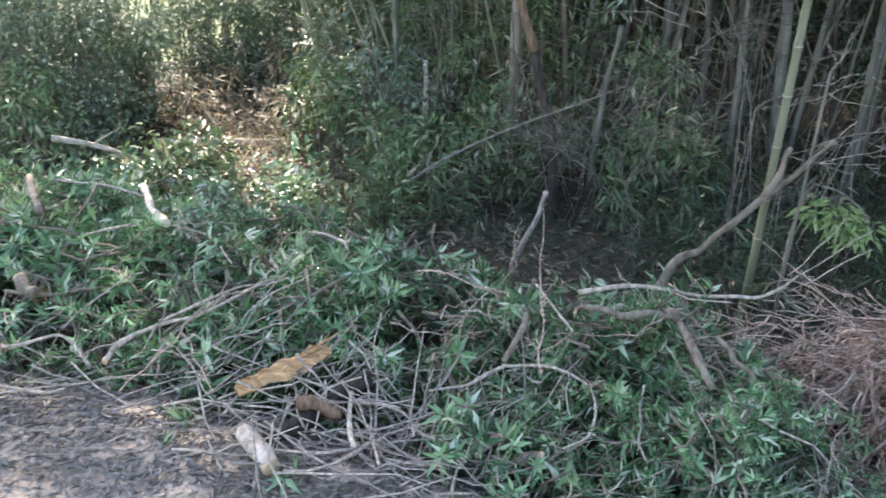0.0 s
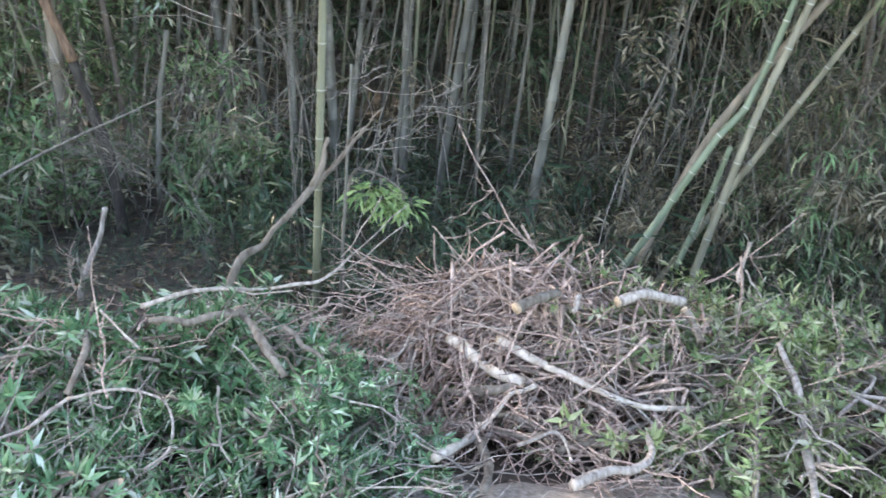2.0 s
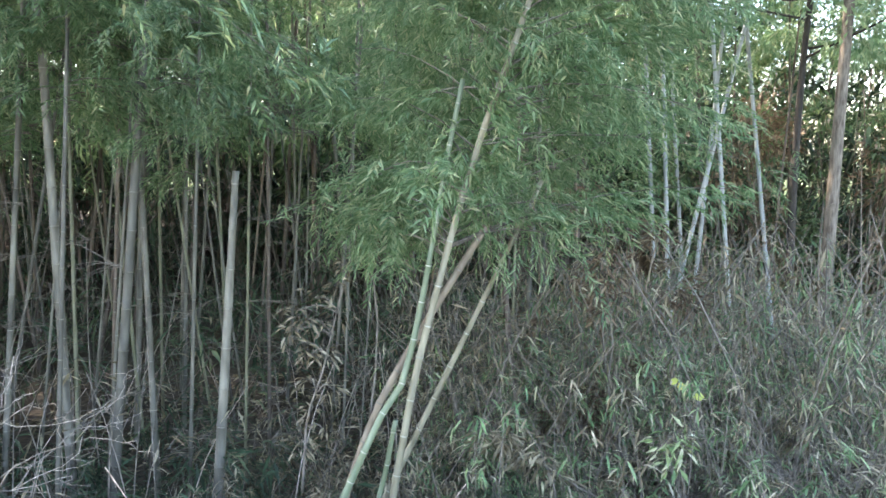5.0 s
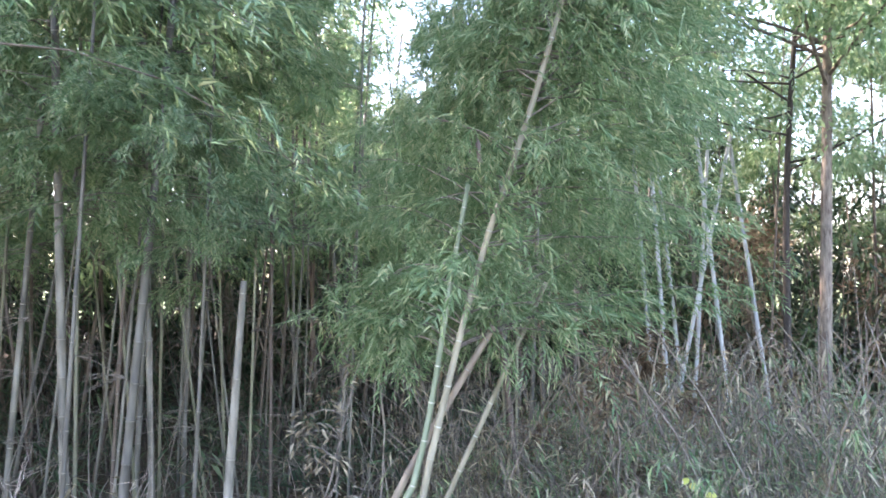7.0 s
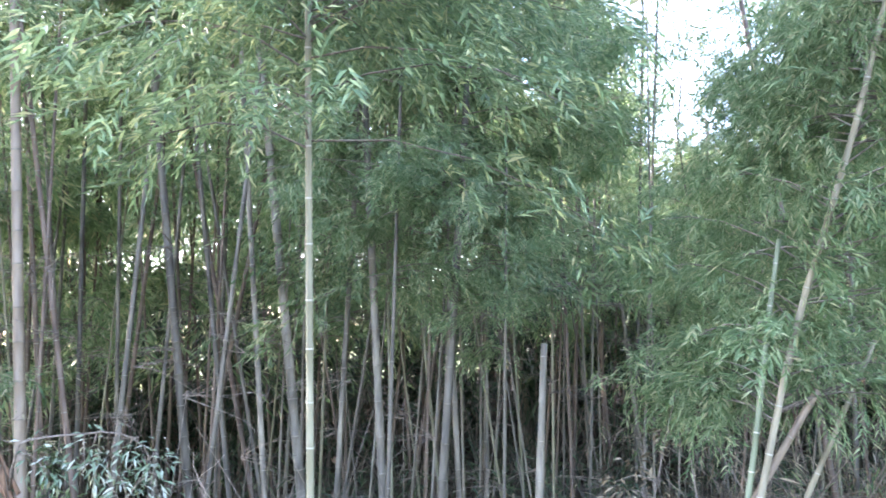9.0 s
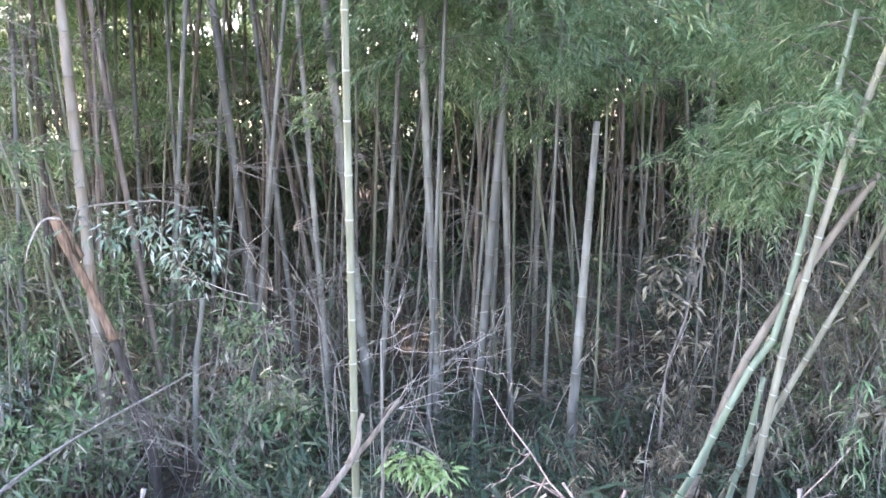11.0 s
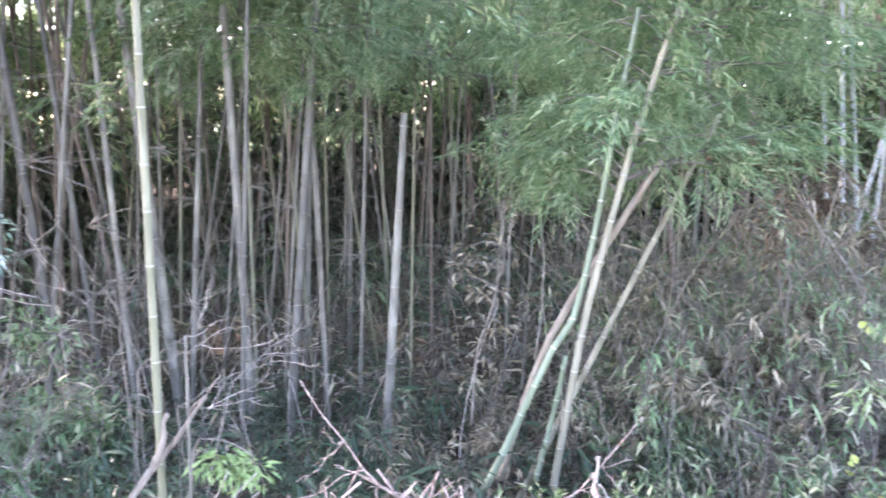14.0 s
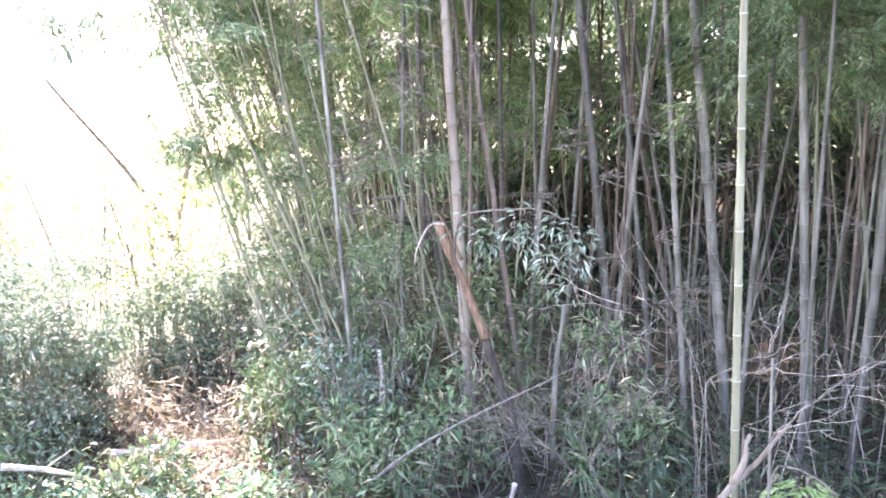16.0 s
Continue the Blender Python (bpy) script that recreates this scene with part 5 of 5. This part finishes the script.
for x, y, z, way, r in ((1.5, 4.2, 1.05, (0.8, -0.2, 0.1), 0.0032), (1.65, 4.1, 0.85, (0.7, -0.5, 0.2), 0.003), (1.45, 4.3, 1.25, (-0.5, 0.1, 0.5), 0.003), (1.9, 4.0, 0.95, (0.7, 0.3, 0.15), 0.003)):
    bare_shrub(on_ground(x, y, z), way, 0.46, r, 2, "dead grey shrub of fine bare twigs before the grove", TWIG, flat=0.6, stems=2, split=2)
bare_shrub(on_ground(1.1, 4.6, 0.3), (-0.5, 0, 0.8), 0.5, 0.0035, 4, "dead brown shrub of fine bare twigs beside the tall bamboo", flat=0.35, stems=3)
bare_shrub(on_ground(1.55, 5.3), (0.2, -0.1, 1.0), 0.7, 0.005, 4, "dead grey shrub of fine bare twigs before the grove", flat=0.35, stems=2)
bare_shrub(on_ground(0.9, 5.5, 0.6), (-0.9, -0.1, -0.12), 0.5, 0.003, 2, "dead branch with fine twigs lying in the undergrowth", flat=0.3, stems=4)
bare_shrub(on_ground(5.6, 2.7), (-0.5, -0.4, 0.6), 0.5, 0.011, 4, "dead branch tangled in the thicket", flat=0.35)
bare_shrub(on_ground(5.5, 1.6), (0.2, -0.2, 0.9), 0.5, 0.010, 4, "dead branch tangled in the thicket", flat=0.4)


# ---- broadleaf shrubs and trees ----
def leaf_cloud(centres, radii, count, leaf, width, tip=0.2):
    tv, tf = plain_leaf(width, 0.2) if leaf > 0.15 else small_leaf(width, 0.2, 0.45)
    k = rng.integers(0, len(centres), count)
    d = on_sphere(count)
    pos = np.asarray(centres)[k] + d * (np.asarray(radii)[k] * rng.uniform(0.25, 1, count) ** 0.5)[:, None]
    m = bases(pos, d + jitter(count, 0.6) - [0, 0, tip], np.array([0, 0, 1.0]) + jitter(count, 0.35), leaf * rng.uniform(0.6, 1.3, count))
    return scatter(tv, tf, m)


def shrub(at, height, spread, count, leaf=0.07, width=0.42, mat=LEAF_SHRUB, label="", name="shrub", clumps=14, low=0.25, category="shrub"):
    thing = empty(name, at)
    g, cs, rs = Geo(), [], []
    for k in range(clumps):
        a, z = rng.uniform(0, 2 * np.pi), rng.uniform(low, 1)
        rr = spread * math.sqrt(rng.uniform(0.05, 1)) * (1.1 - 0.5 * z)
        c = np.array([rr * math.cos(a), rr * math.sin(a), z * height])
        cs.append(c), rs.append(rng.uniform(0.14, 0.3) * spread + 0.05)
        g.add(*tube(curve_points([c * [0.55, 0.55, 0], c * [0.6, 0.6, 0.55] + rng.normal(0, 0.03, 3), c], 6), np.linspace(0.007 + height * 0.003, 0.002, 6), 5))
    tagged(part("framework", g.mesh("framework", BARK, True), thing), kind="stuff")
    part("leaves", mesh_np("leaves", *leaf_cloud(cs, rs, count, leaf, width), mat), thing)
    return tagged(thing, label, category)


for x, y, h, sp, c in ((-3.1, 7.1, 1.5, 0.8, 4800), (-3.6, 6.3, 1.4, 1.0, 4200), (-1.1, 8.8, 1.65, 0.8, 4400), (-3.5, 8.6, 1.5, 0.9, 5000), (-2.5, 9.2, 1.25, 0.7, 4600), (-1.75, 9.2, 1.25, 0.65, 4600), (-4.6, 8.8, 1.7, 0.9, 4400), (-2.3, 8.9, 0.5, 0.5, 2200), (-3.0, 8.1, 0.8, 0.5, 2600), (-4.9, 7.4, 1.5, 1.1, 3600), (-0.6, 7.2, 1.3, 0.7, 1700), (-0.45, 6.3, 0.9, 0.5, 800), (-1.7, 9.8, 1.0, 0.8, 2600), (-3.4, 7.4, 1.55, 0.8, 4600)):
    shrub(on_ground(x, y), h * 1.08, sp, int(c * 1.5), 0.055, 0.4, label="leafy evergreen shrub at the edge of the clearing", clumps=40, low=0.06)
for x, y, h, s in ((-5.5, 10.5, 2.9, 1.2), (-3.2, 11.0, 2.4, 1.1), (-7.5, 12.5, 3.6, 1.6), (-4.6, 14, 3.9, 1.5), (-6.6, 16, 5.0, 1.8), (-3.4, 15, 3.6, 1.3), (-9.0, 17, 5.4, 2.0), (-6.0, 12.6, 3.9, 0.9)):
    shrub(on_ground(x, y), h, s, 2200, 0.1, 0.42, LEAF_VINE, label="sunlit light green bush beyond the shrubs")
for x, y, h, s in ((-1.0, 6.9, 0.8, 0.4), (-1.75, 5.4, 0.45, 0.4), (-3.0, 5.9, 0.7, 0.5), (-0.9, 7.9, 1.1, 0.5), (-0.3, 5.6, 0.7, 0.5), (-0.5, 5.0, 0.45, 0.4), (-0.15, 6.9, 1.4, 0.45), (0.45, 7.1, 1.5, 0.5), (1.0, 6.9, 1.4, 0.5), (1.6, 6.5, 1.2, 0.45), (-0.9, 6.5, 1.0, 0.4), (0.3, 6.0, 0.8, 0.5), (1.5, 5.7, 0.7, 0.5)):
    shrub(on_ground(x, y), h, s, 700, 0.09, 0.28, LEAF_DWARF, label="low grey-green shrub in front of the grove")


def tree(at, height, lean, r, crown_from, spread, count, leaf, mat, bark, label, clumps=22, width=0.4):
    thing = empty("tree", at)
    top = np.array([lean[0], lean[1], height])
    g = Geo()
    trunk = curve_points([(0, 0, 0), top * 0.5 + rng.normal(0, 0.1, 3), top], 14)
    g.add(*tube(trunk, np.linspace(r, r * 0.35, 14), 9))
    cs, rs = [], []
    for k in range(clumps):
        t = rng.uniform(crown_from, 1)
        a = rng.uniform(0, 2 * np.pi)
        b = np.array([np.interp(t, np.linspace(0, 1, 14), trunk[:, i]) for i in range(3)])
        c = b + np.array([math.cos(a), math.sin(a), rng.uniform(-0.1, 0.5)]) * spread * rng.uniform(0.3, 1)
        cs.append(c), rs.append(spread * rng.uniform(0.18, 0.36))
        g.add(*tube(curve_points([b, (b + c) / 2 + rng.normal(0, 0.06, 3), c], 6), np.linspace(r * 0.3, 0.006, 6), 5))
    part("trunk", g.mesh("trunk", bark, True), thing)
    part("crown", mesh_np("crown", *leaf_cloud(cs, rs, count, leaf, width), mat), thing)
    return tagged(thing, label, "tree")


# Trunk and high crown stay out of view, placed to shade the heap.
tree(on_ground(-7.4, 9.7), 9.0, (4.7, 0.3), 0.1, 0.66, 1.9, 15000, 0.11, LEAF_SHRUB, BARK_DARK, "leaning glossy dark-leaved tree over the clearing, unseen crown placed for shade", clumps=44)
tree(on_ground(9.04, 3.12), 7.5, (0.15, -0.2), 0.075, 0.5, 2.2, 14000, 0.09, LEAF_BAMBOO, BARK, "slender tree with grey bark beside the thicket")
tree(on_ground(9.22, 3.51), 7.0, (0.2, -0.3), 0.05, 0.5, 1.8, 10000, 0.09, LEAF_BAMBOO, BARK_DARK, "slender dark-barked tree beside the thicket")
tree(on_ground(14.6, 13.9), 6.3, (0, 0), 0.12, 0.25, 0.8, 5000, 0.16, LEAF_SHADE_DARK, BARK, "dark conifer top far behind the grove", clumps=40)
for x, y, h, s in ((-2.35, 5.35, 0.35, 0.4), (-1.75, 5.15, 0.35, 0.35), (-1.2, 5.45, 0.35, 0.4)):
    shrub(on_ground(x, y), h, s, 1100, 0.075, 0.34, LEAF_PILE, label="low pale green seedling bush at the edge of the clearing", low=0.05)
# Trees beyond x 13 take the leaf with shade in its colour.
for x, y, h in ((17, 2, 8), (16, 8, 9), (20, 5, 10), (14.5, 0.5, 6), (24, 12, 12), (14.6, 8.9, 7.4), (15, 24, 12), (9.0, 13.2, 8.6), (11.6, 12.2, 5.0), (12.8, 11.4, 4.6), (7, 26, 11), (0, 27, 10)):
    tree(on_ground(x, y), h, (rng.normal(0, 0.3), 0.2), 0.12, 0.25, 2.6, 5200, 0.19, LEAF_SHADE_DARK if x > 13 else LEAF_BAMBOO, BARK, "leafy tree standing behind the grove")

# Bushes added to block bright gaps behind the culms, with shade in their colour.
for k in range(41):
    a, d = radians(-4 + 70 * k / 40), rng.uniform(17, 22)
    shrub(on_ground(d * math.sin(a), d * math.cos(a)), rng.uniform(3.2, 5.2), rng.uniform(1.4, 2.0), 1600, 0.22, 0.45, LEAF_SHADE_DARK, label="evergreen bush added to close the grove, darkened for shade", clumps=16, low=0.05)

for x, y, h in ((15.5, 4.6, 4.2), (15.0, 2.6, 4.6), (16.5, 0.8, 4.4), (17.0, 6.4, 4.8), (14.2, 6.8, 3.6), (14.0, 0.2, 3.6), (18.5, 3.4, 6.0), (13.2, 1.8, 2.6)):
    shrub(on_ground(x, y), h, 1.9, 4200, 0.155, 0.35, LEAF_SHADE_DARK if h > 4 else LEAF_DWARF, label="brownish green bush on the rise behind the thicket", clumps=22, low=0.05)

for x, y, h, m in ((10.9, 6.2, 3.2, LEAF_DWARF), (11.8, 5.0, 3.4, LEAF_RUST), (12.1, 3.9, 3.3, LEAF_DWARF), (11.9, 2.8, 3.0, LEAF_RUST), (12.6, 5.8, 3.8, LEAF_DWARF)):
    shrub(on_ground(x, y), h, 1.1, 2600, 0.12, 0.3, m, label="brownish half-withered bush behind the pale culms", clumps=26, low=0.05)

# pale culms far to the right, standing free
for lo, hi, z in (((9.56, 5.11, 0.99), (9.52, 5.18, 2.61), 4.6), ((10.09, 4.96, 1.41), (10.24, 4.67, 2.93), 4.2), ((10.06, 4.57, 0.39), (9.97, 4.75, 2.54), 4.0), ((10.57, 4.42, 1.24), (10.49, 4.59, 2.82), 4.4), ((10.15, 5.68, 1.36), (10.10, 5.77, 2.95), 4.4), ((10.34, 5.14, 0.24), (10.39, 5.03, 1.91), 3.6), ((10.69, 5.54, 0.69), (10.63, 5.66, 2.35), 4.2)):
    pole(lo, hi, 0.03, CULM_PALE, z, taper=0.75, group="free-standing culms", label="slender pale bluish bamboo culm standing free")

# the snapped trunk, the stub and the poles in the clearing
stick("broken_trunk", [(0.70, 5.30, -0.50), (0.66, 5.30, -0.02), (0.51, 5.35, 0.57)], 0.034, 0.031, BARK_DARK, "dark dead trunk leaning and snapped", "tree trunk", n=14)
stick("broken_trunk", [(0.51, 5.35, 0.57), (0.37, 5.36, 0.94), (0.24, 5.36, 1.31)], 0.034, 0.024, TRUNK_BARE, "orange-brown bare upper part of the snapped trunk", "tree trunk", n=16, wobble=0.004, twigs=2)
stick("splinter", [(0.37, 5.34, 1.07), (0.27, 5.34, 1.30), (0.22, 5.34, 1.41)], 0.012, 0.002, TRUNK_BARE, "long splinter at the snapped end of the trunk", "splinter")
stick("branch", [(0.27, 5.33, 1.30), (0.18, 5.31, 1.29), (0.11, 5.29, 1.18), (0.08, 5.28, 1.07)], 0.0085, 0.0038, TWIG, "thin pale twig drooping from the snapped trunk")
stick("dead_stub", [(-0.19, 6.52, -0.73), (-0.21, 6.52, -0.18), (-0.20, 6.56, 0.23)], 0.025, 0.014, WOOD_PALE, "pale broken stub standing in the undergrowth", "stump")
stick("dead_pole", [(1.01, 5.93, -0.55), (1.06, 5.97, 0.23), (1.12, 5.95, 0.64)], 0.02, 0.018, CULM_GREY, "pale broken culm standing before the grove", "bamboo")
stick("leaning_pole", [(-2.98, 12.70, -1.58), (-3.34, 12.60, 0.65), (-4.70, 12.13, 2.82)], 0.055, 0.03, BARK, "dark leaning pole in the bright clearing", "tree trunk")
stick("leaning_pole", [(-3.15, 11.59, -1.39), (-2.99, 11.67, 0.66), (-2.76, 11.71, 1.77)], 0.05, 0.03, BARK, "thin bare sapling in the bright clearing", "sapling", twigs=6)
stick("dead_pole", [(-2.54, 5.35, -0.10), (-2.26, 5.48, -0.19), (-1.98, 5.58, -0.34)], 0.022, 0.012, WOOD_PALE, "pale dead branch lying on the low bushes", "branch", twigs=3)
stick("dead_pole", [(-1.87, 5.30, -0.14), (-1.845, 5.31, -0.26), (-1.82, 5.32, -0.42)], 0.02, 0.022, WOOD_PALE, "short pale broken branch among the low bushes", "branch")
stick("fallen_pole", [(-2.39, 6.80, -0.56), (-1.90, 6.93, -0.58), (-1.40, 7.07, -0.59)], 0.034, 0.026, WOOD_PALE, "pale fallen pole on the sunlit dead leaves", "branch")
for k in range(7):
    x, y = rng.uniform(-6.5, -3.0), rng.uniform(11.5, 15)
    z = float(ground_z(x, y))
    stick("sapling", [(x, y, z - 0.1), (x + rng.normal(0, 0.1), y, z + 1.2), (x + rng.normal(0, 0.3), y, z + rng.uniform(2.2, 3.4))], 0.03, 0.01, BARK, "thin sapling in the bright clearing", "sapling", twigs=9)


def arching_branch(path, tufts_at, count, name="arching_branch", leaf=0.1, spread=0.15, mat=None, label="arching branch with drooping glossy leaves on the snapped trunk"):
    """A thin branch that bends over, with tufts of long drooping leaves."""
    root = np.array(path[0], float)
    thing = empty(name, root)
    g = Geo()
    line = curve_points(path, 14) - root
    part("stem", mesh_np("stem", *tube(line + np.cumsum(rng.normal(0, 0.006, (14, 3)), 0), np.linspace(0.008, 0.003, 14), 6), TWIG_SHADE_DARK, smooth=True), thing)
    cs = np.array(tufts_at, float) - root
    for c in cs:
        near = line[np.argmin(np.linalg.norm(line - c, axis=1))]
        g.add(*tube(curve_points([near, (near + c) / 2 + [0, 0, 0.04], c], 6), np.linspace(0.005, 0.002, 6), 4))
    tagged(part("twig_spray", g.mesh("twig_spray", TWIG_SHADE_DARK, True), thing), kind="stuff")
    tv, tf = small_leaf(0.24, 0.3, 0.45)
    k = rng.integers(0, len(cs), count)
    d = on_sphere(count)
    m = bases(cs[k] + d * rng.uniform(0.02, spread, (count, 1)), d * [1.3, 1.3, 0.8] - [0, 0, 0.55], np.array([0, -0.6, 1.0]) + jitter(count, 0.4), leaf * rng.uniform(0.6, 1.25, count))
    part("leaves", mesh_np("leaves", *scatter(tv, tf, m), mat or LEAF_GLOSSY), thing, "drooping leaves")
    return tagged(thing, label, "branch")


arching_branch([(0.33, 5.35, 1.09), (0.37, 5.14, 1.35), (0.49, 5.13, 1.39), (0.75, 5.10, 1.39), (0.95, 5.08, 1.33), (1.04, 5.07, 1.14)], [(0.72, 5.10, 1.32), (0.81, 5.10, 1.25), (0.91, 5.09, 1.28), (1.00, 5.07, 1.20), (1.05, 5.06, 1.08), (0.93, 5.08, 1.08), (0.85, 5.10, 1.12), (0.88, 5.09, 1.00), (0.99, 5.08, 0.95), (0.42, 5.13, 1.26), (0.50, 5.13, 1.19), (0.55, 5.12, 1.26), (1.07, 5.06, 1.22), (0.68, 5.10, 1.21)], 330, leaf=0.066)
arching_branch([(1.40, 3.20, -0.25), (1.37, 3.16, 0.21), (1.38, 3.11, 0.50), (1.45, 3.08, 0.51), (1.53, 3.05, 0.47), (1.60, 3.02, 0.41)], [(1.41, 3.10, 0.46), (1.44, 3.08, 0.44), (1.49, 3.06, 0.42), (1.55, 3.05, 0.42), (1.59, 3.03, 0.40), (1.48, 3.07, 0.47), (1.53, 3.05, 0.38)], 230, "sprig", 0.058, 0.06, LEAF_BRIGHT, "bright green leafy sprig bending over behind the heap")
arching_branch([(-4.82, 9.80, 4.28), (-4.27, 9.51, 3.98), (-3.47, 8.86, 3.25), (-3.23, 8.94, 3.20), (-2.97, 9.03, 3.16), (-2.78, 9.09, 3.02)], [(-3.46, 8.86, 3.11), (-3.33, 8.91, 3.22), (-3.25, 8.94, 3.06), (-3.09, 8.99, 3.21), (-3.06, 9.00, 2.99), (-2.87, 9.06, 3.13), (-2.79, 9.10, 2.93), (-3.21, 8.95, 2.87), (-3.32, 8.91, 2.93), (-2.93, 9.05, 3.29)], 420, "leafy_bough", 0.12, 0.3, LEAF_SHRUB, "dark leafy bough hanging over the bright clearing")
stick("branch", [(-0.55, 5.06, -0.48), (-0.07, 5.04, -0.08), (0.45, 4.97, 0.22), (1.0, 4.95, 0.47)], 0.011, 0.004, TWIG_SHADE_DARK, "dead branch lying in the undergrowth before the grove", twigs=8)

arching_branch([(3.16, 3.68, 0.03), (3.20, 3.65, 0.43), (3.27, 3.59, 0.74), (3.35, 3.53, 1.12), (3.43, 3.45, 1.51)], [(3.23, 3.63, 1.12), (3.19, 3.66, 1.00), (3.15, 3.69, 0.87), (3.27, 3.59, 0.81), (3.18, 3.66, 0.67), (3.30, 3.57, 0.61), (3.21, 3.64, 0.49), (3.15, 3.68, 1.05), (3.33, 3.54, 1.02), (3.31, 3.56, 1.18), (3.37, 3.51, 1.29), (3.12, 3.71, 0.94), (3.26, 3.60, 0.96), (3.21, 3.64, 0.81), (3.27, 3.59, 0.36), (3.16, 3.68, 0.30)], 210, "withered_shoot", 0.062, 0.075, LEAF_DEAD, "withered bamboo shoot hung with dry tan leaves")
arching_branch([(3.84, 3.89, 0.24), (3.86, 3.87, 0.75), (3.85, 3.89, 1.28), (3.91, 3.83, 1.62)], [(3.83, 3.90, 1.55), (3.87, 3.87, 1.62), (3.92, 3.82, 1.55), (3.81, 3.92, 1.45), (3.89, 3.84, 1.41), (3.85, 3.88, 1.31), (3.93, 3.81, 1.67)], 110, "withered_shoot", 0.075, 0.085, LEAF_DEAD, "withered bamboo shoot with a few rusty leaves")
arching_branch([(5.04, 2.93, 0.41), (5.03, 2.95, 0.81), (5.01, 2.98, 1.25)], [(5.01, 2.98, 1.21), (5.04, 2.93, 1.10), (4.99, 3.01, 1.03), (5.05, 2.91, 0.96), (5.01, 2.98, 0.89), (5.03, 2.95, 1.28), (4.98, 3.02, 1.14)], 170, "withered_shoot", 0.075, 0.085, LEAF_RUST, "rust-brown withered bamboo top in the thicket")
arching_branch([(4.42, 2.60, -0.05), (4.31, 2.76, 0.08), (4.16, 2.97, 0.21), (4.06, 3.17, 0.31)], [(4.02, 3.11, 0.29), (4.07, 3.05, 0.24), (4.12, 2.98, 0.23), (4.17, 2.92, 0.16), (4.23, 2.84, 0.13), (4.28, 2.78, 0.08), (4.19, 2.89, 0.23), (4.10, 3.01, 0.28)], 170, "dead_branch", 0.085, 0.07, LEAF_DEAD, "fallen dead bamboo top with pale dry leaves in the thicket")
arching_branch([(4.50, 2.06, -0.10), (4.44, 2.07, 0.23), (4.37, 2.09, 0.43)], [(4.36, 2.10, 0.42), (4.38, 2.06, 0.37), (4.34, 2.14, 0.38), (4.37, 2.09, 0.29), (4.39, 2.05, 0.43)], 60, "sprig", 0.08, 0.06, LEAF_VINE, "tuft of pale green and orange leaves in the thicket")
# ---- dead leaves in the clearing and over the forest floor ----
def litter(name, label, n, region, mat, leaf):
    x, y = rng.uniform(region[0], region[1], n), rng.uniform(region[2], region[3], n)
    tv, tf = small_leaf(0.3, 0.25, 0.45)
    m = bases(np.stack([x, y, ground_z(x, y) + 0.02], -1), on_sphere(n, -0.2, 0.5), np.array([0, 0, 1.0]) + jitter(n, 0.5), leaf * rng.uniform(0.6, 1.3, n))
    tagged(new(name, mesh_np(name, *scatter(tv, tf, m), mat)), label, "dead leaves", kind="stuff")


litter("dead_leaves", "dry tan leaves covering the ground of the clearing", 5000, (-3.2, 0.2, 4.8, 9.0), LEAF_DEAD, 0.09)
litter("dead_leaves", "dark rotten leaves on the ground behind the heap", 2600, (-1.5, 2.6, 2.9, 5.2), LEAF_RUST, 0.06)
litter("dead_leaves", "dry leaves strewn over the forest floor", 3000, (0, 8, 3.5, 8.5), LEAF_DEAD, 0.09)


def yellow_leaves(at, n):
    thing = empty("yellow_leaves", at)
    tv, tf = leaf_shape(0.75, 0.15, 0.05, 0.45)
    m = bases(rng.normal(0, 0.055, (n, 3)), on_sphere(n, -0.5, 0.5), np.array([-0.6, -0.5, 0.6]) + jitter(n, 0.2), rng.uniform(0.035, 0.06, n))
    part("leaves", mesh_np("leaves", *scatter(tv, tf, m), LEAF_YELLOW), thing)
    g = Geo()
    g.add(*tube(curve_points([(0, 0, 0), (0.05, 0.05, -0.3), (0.06, 0.1, float(ground_z(at[0], at[1])) - at[2])], 8), 0.002, 5))
    part("stem", g.mesh("stem", TWIG_SHADE_DARK), thing)
    tagged(thing, "yellow autumn leaves on a thin vine in the thicket", "vine")


yellow_leaves((4.56, 2.12, 0.69), 3)
yellow_leaves((4.23, 2.05, 0.05), 4)
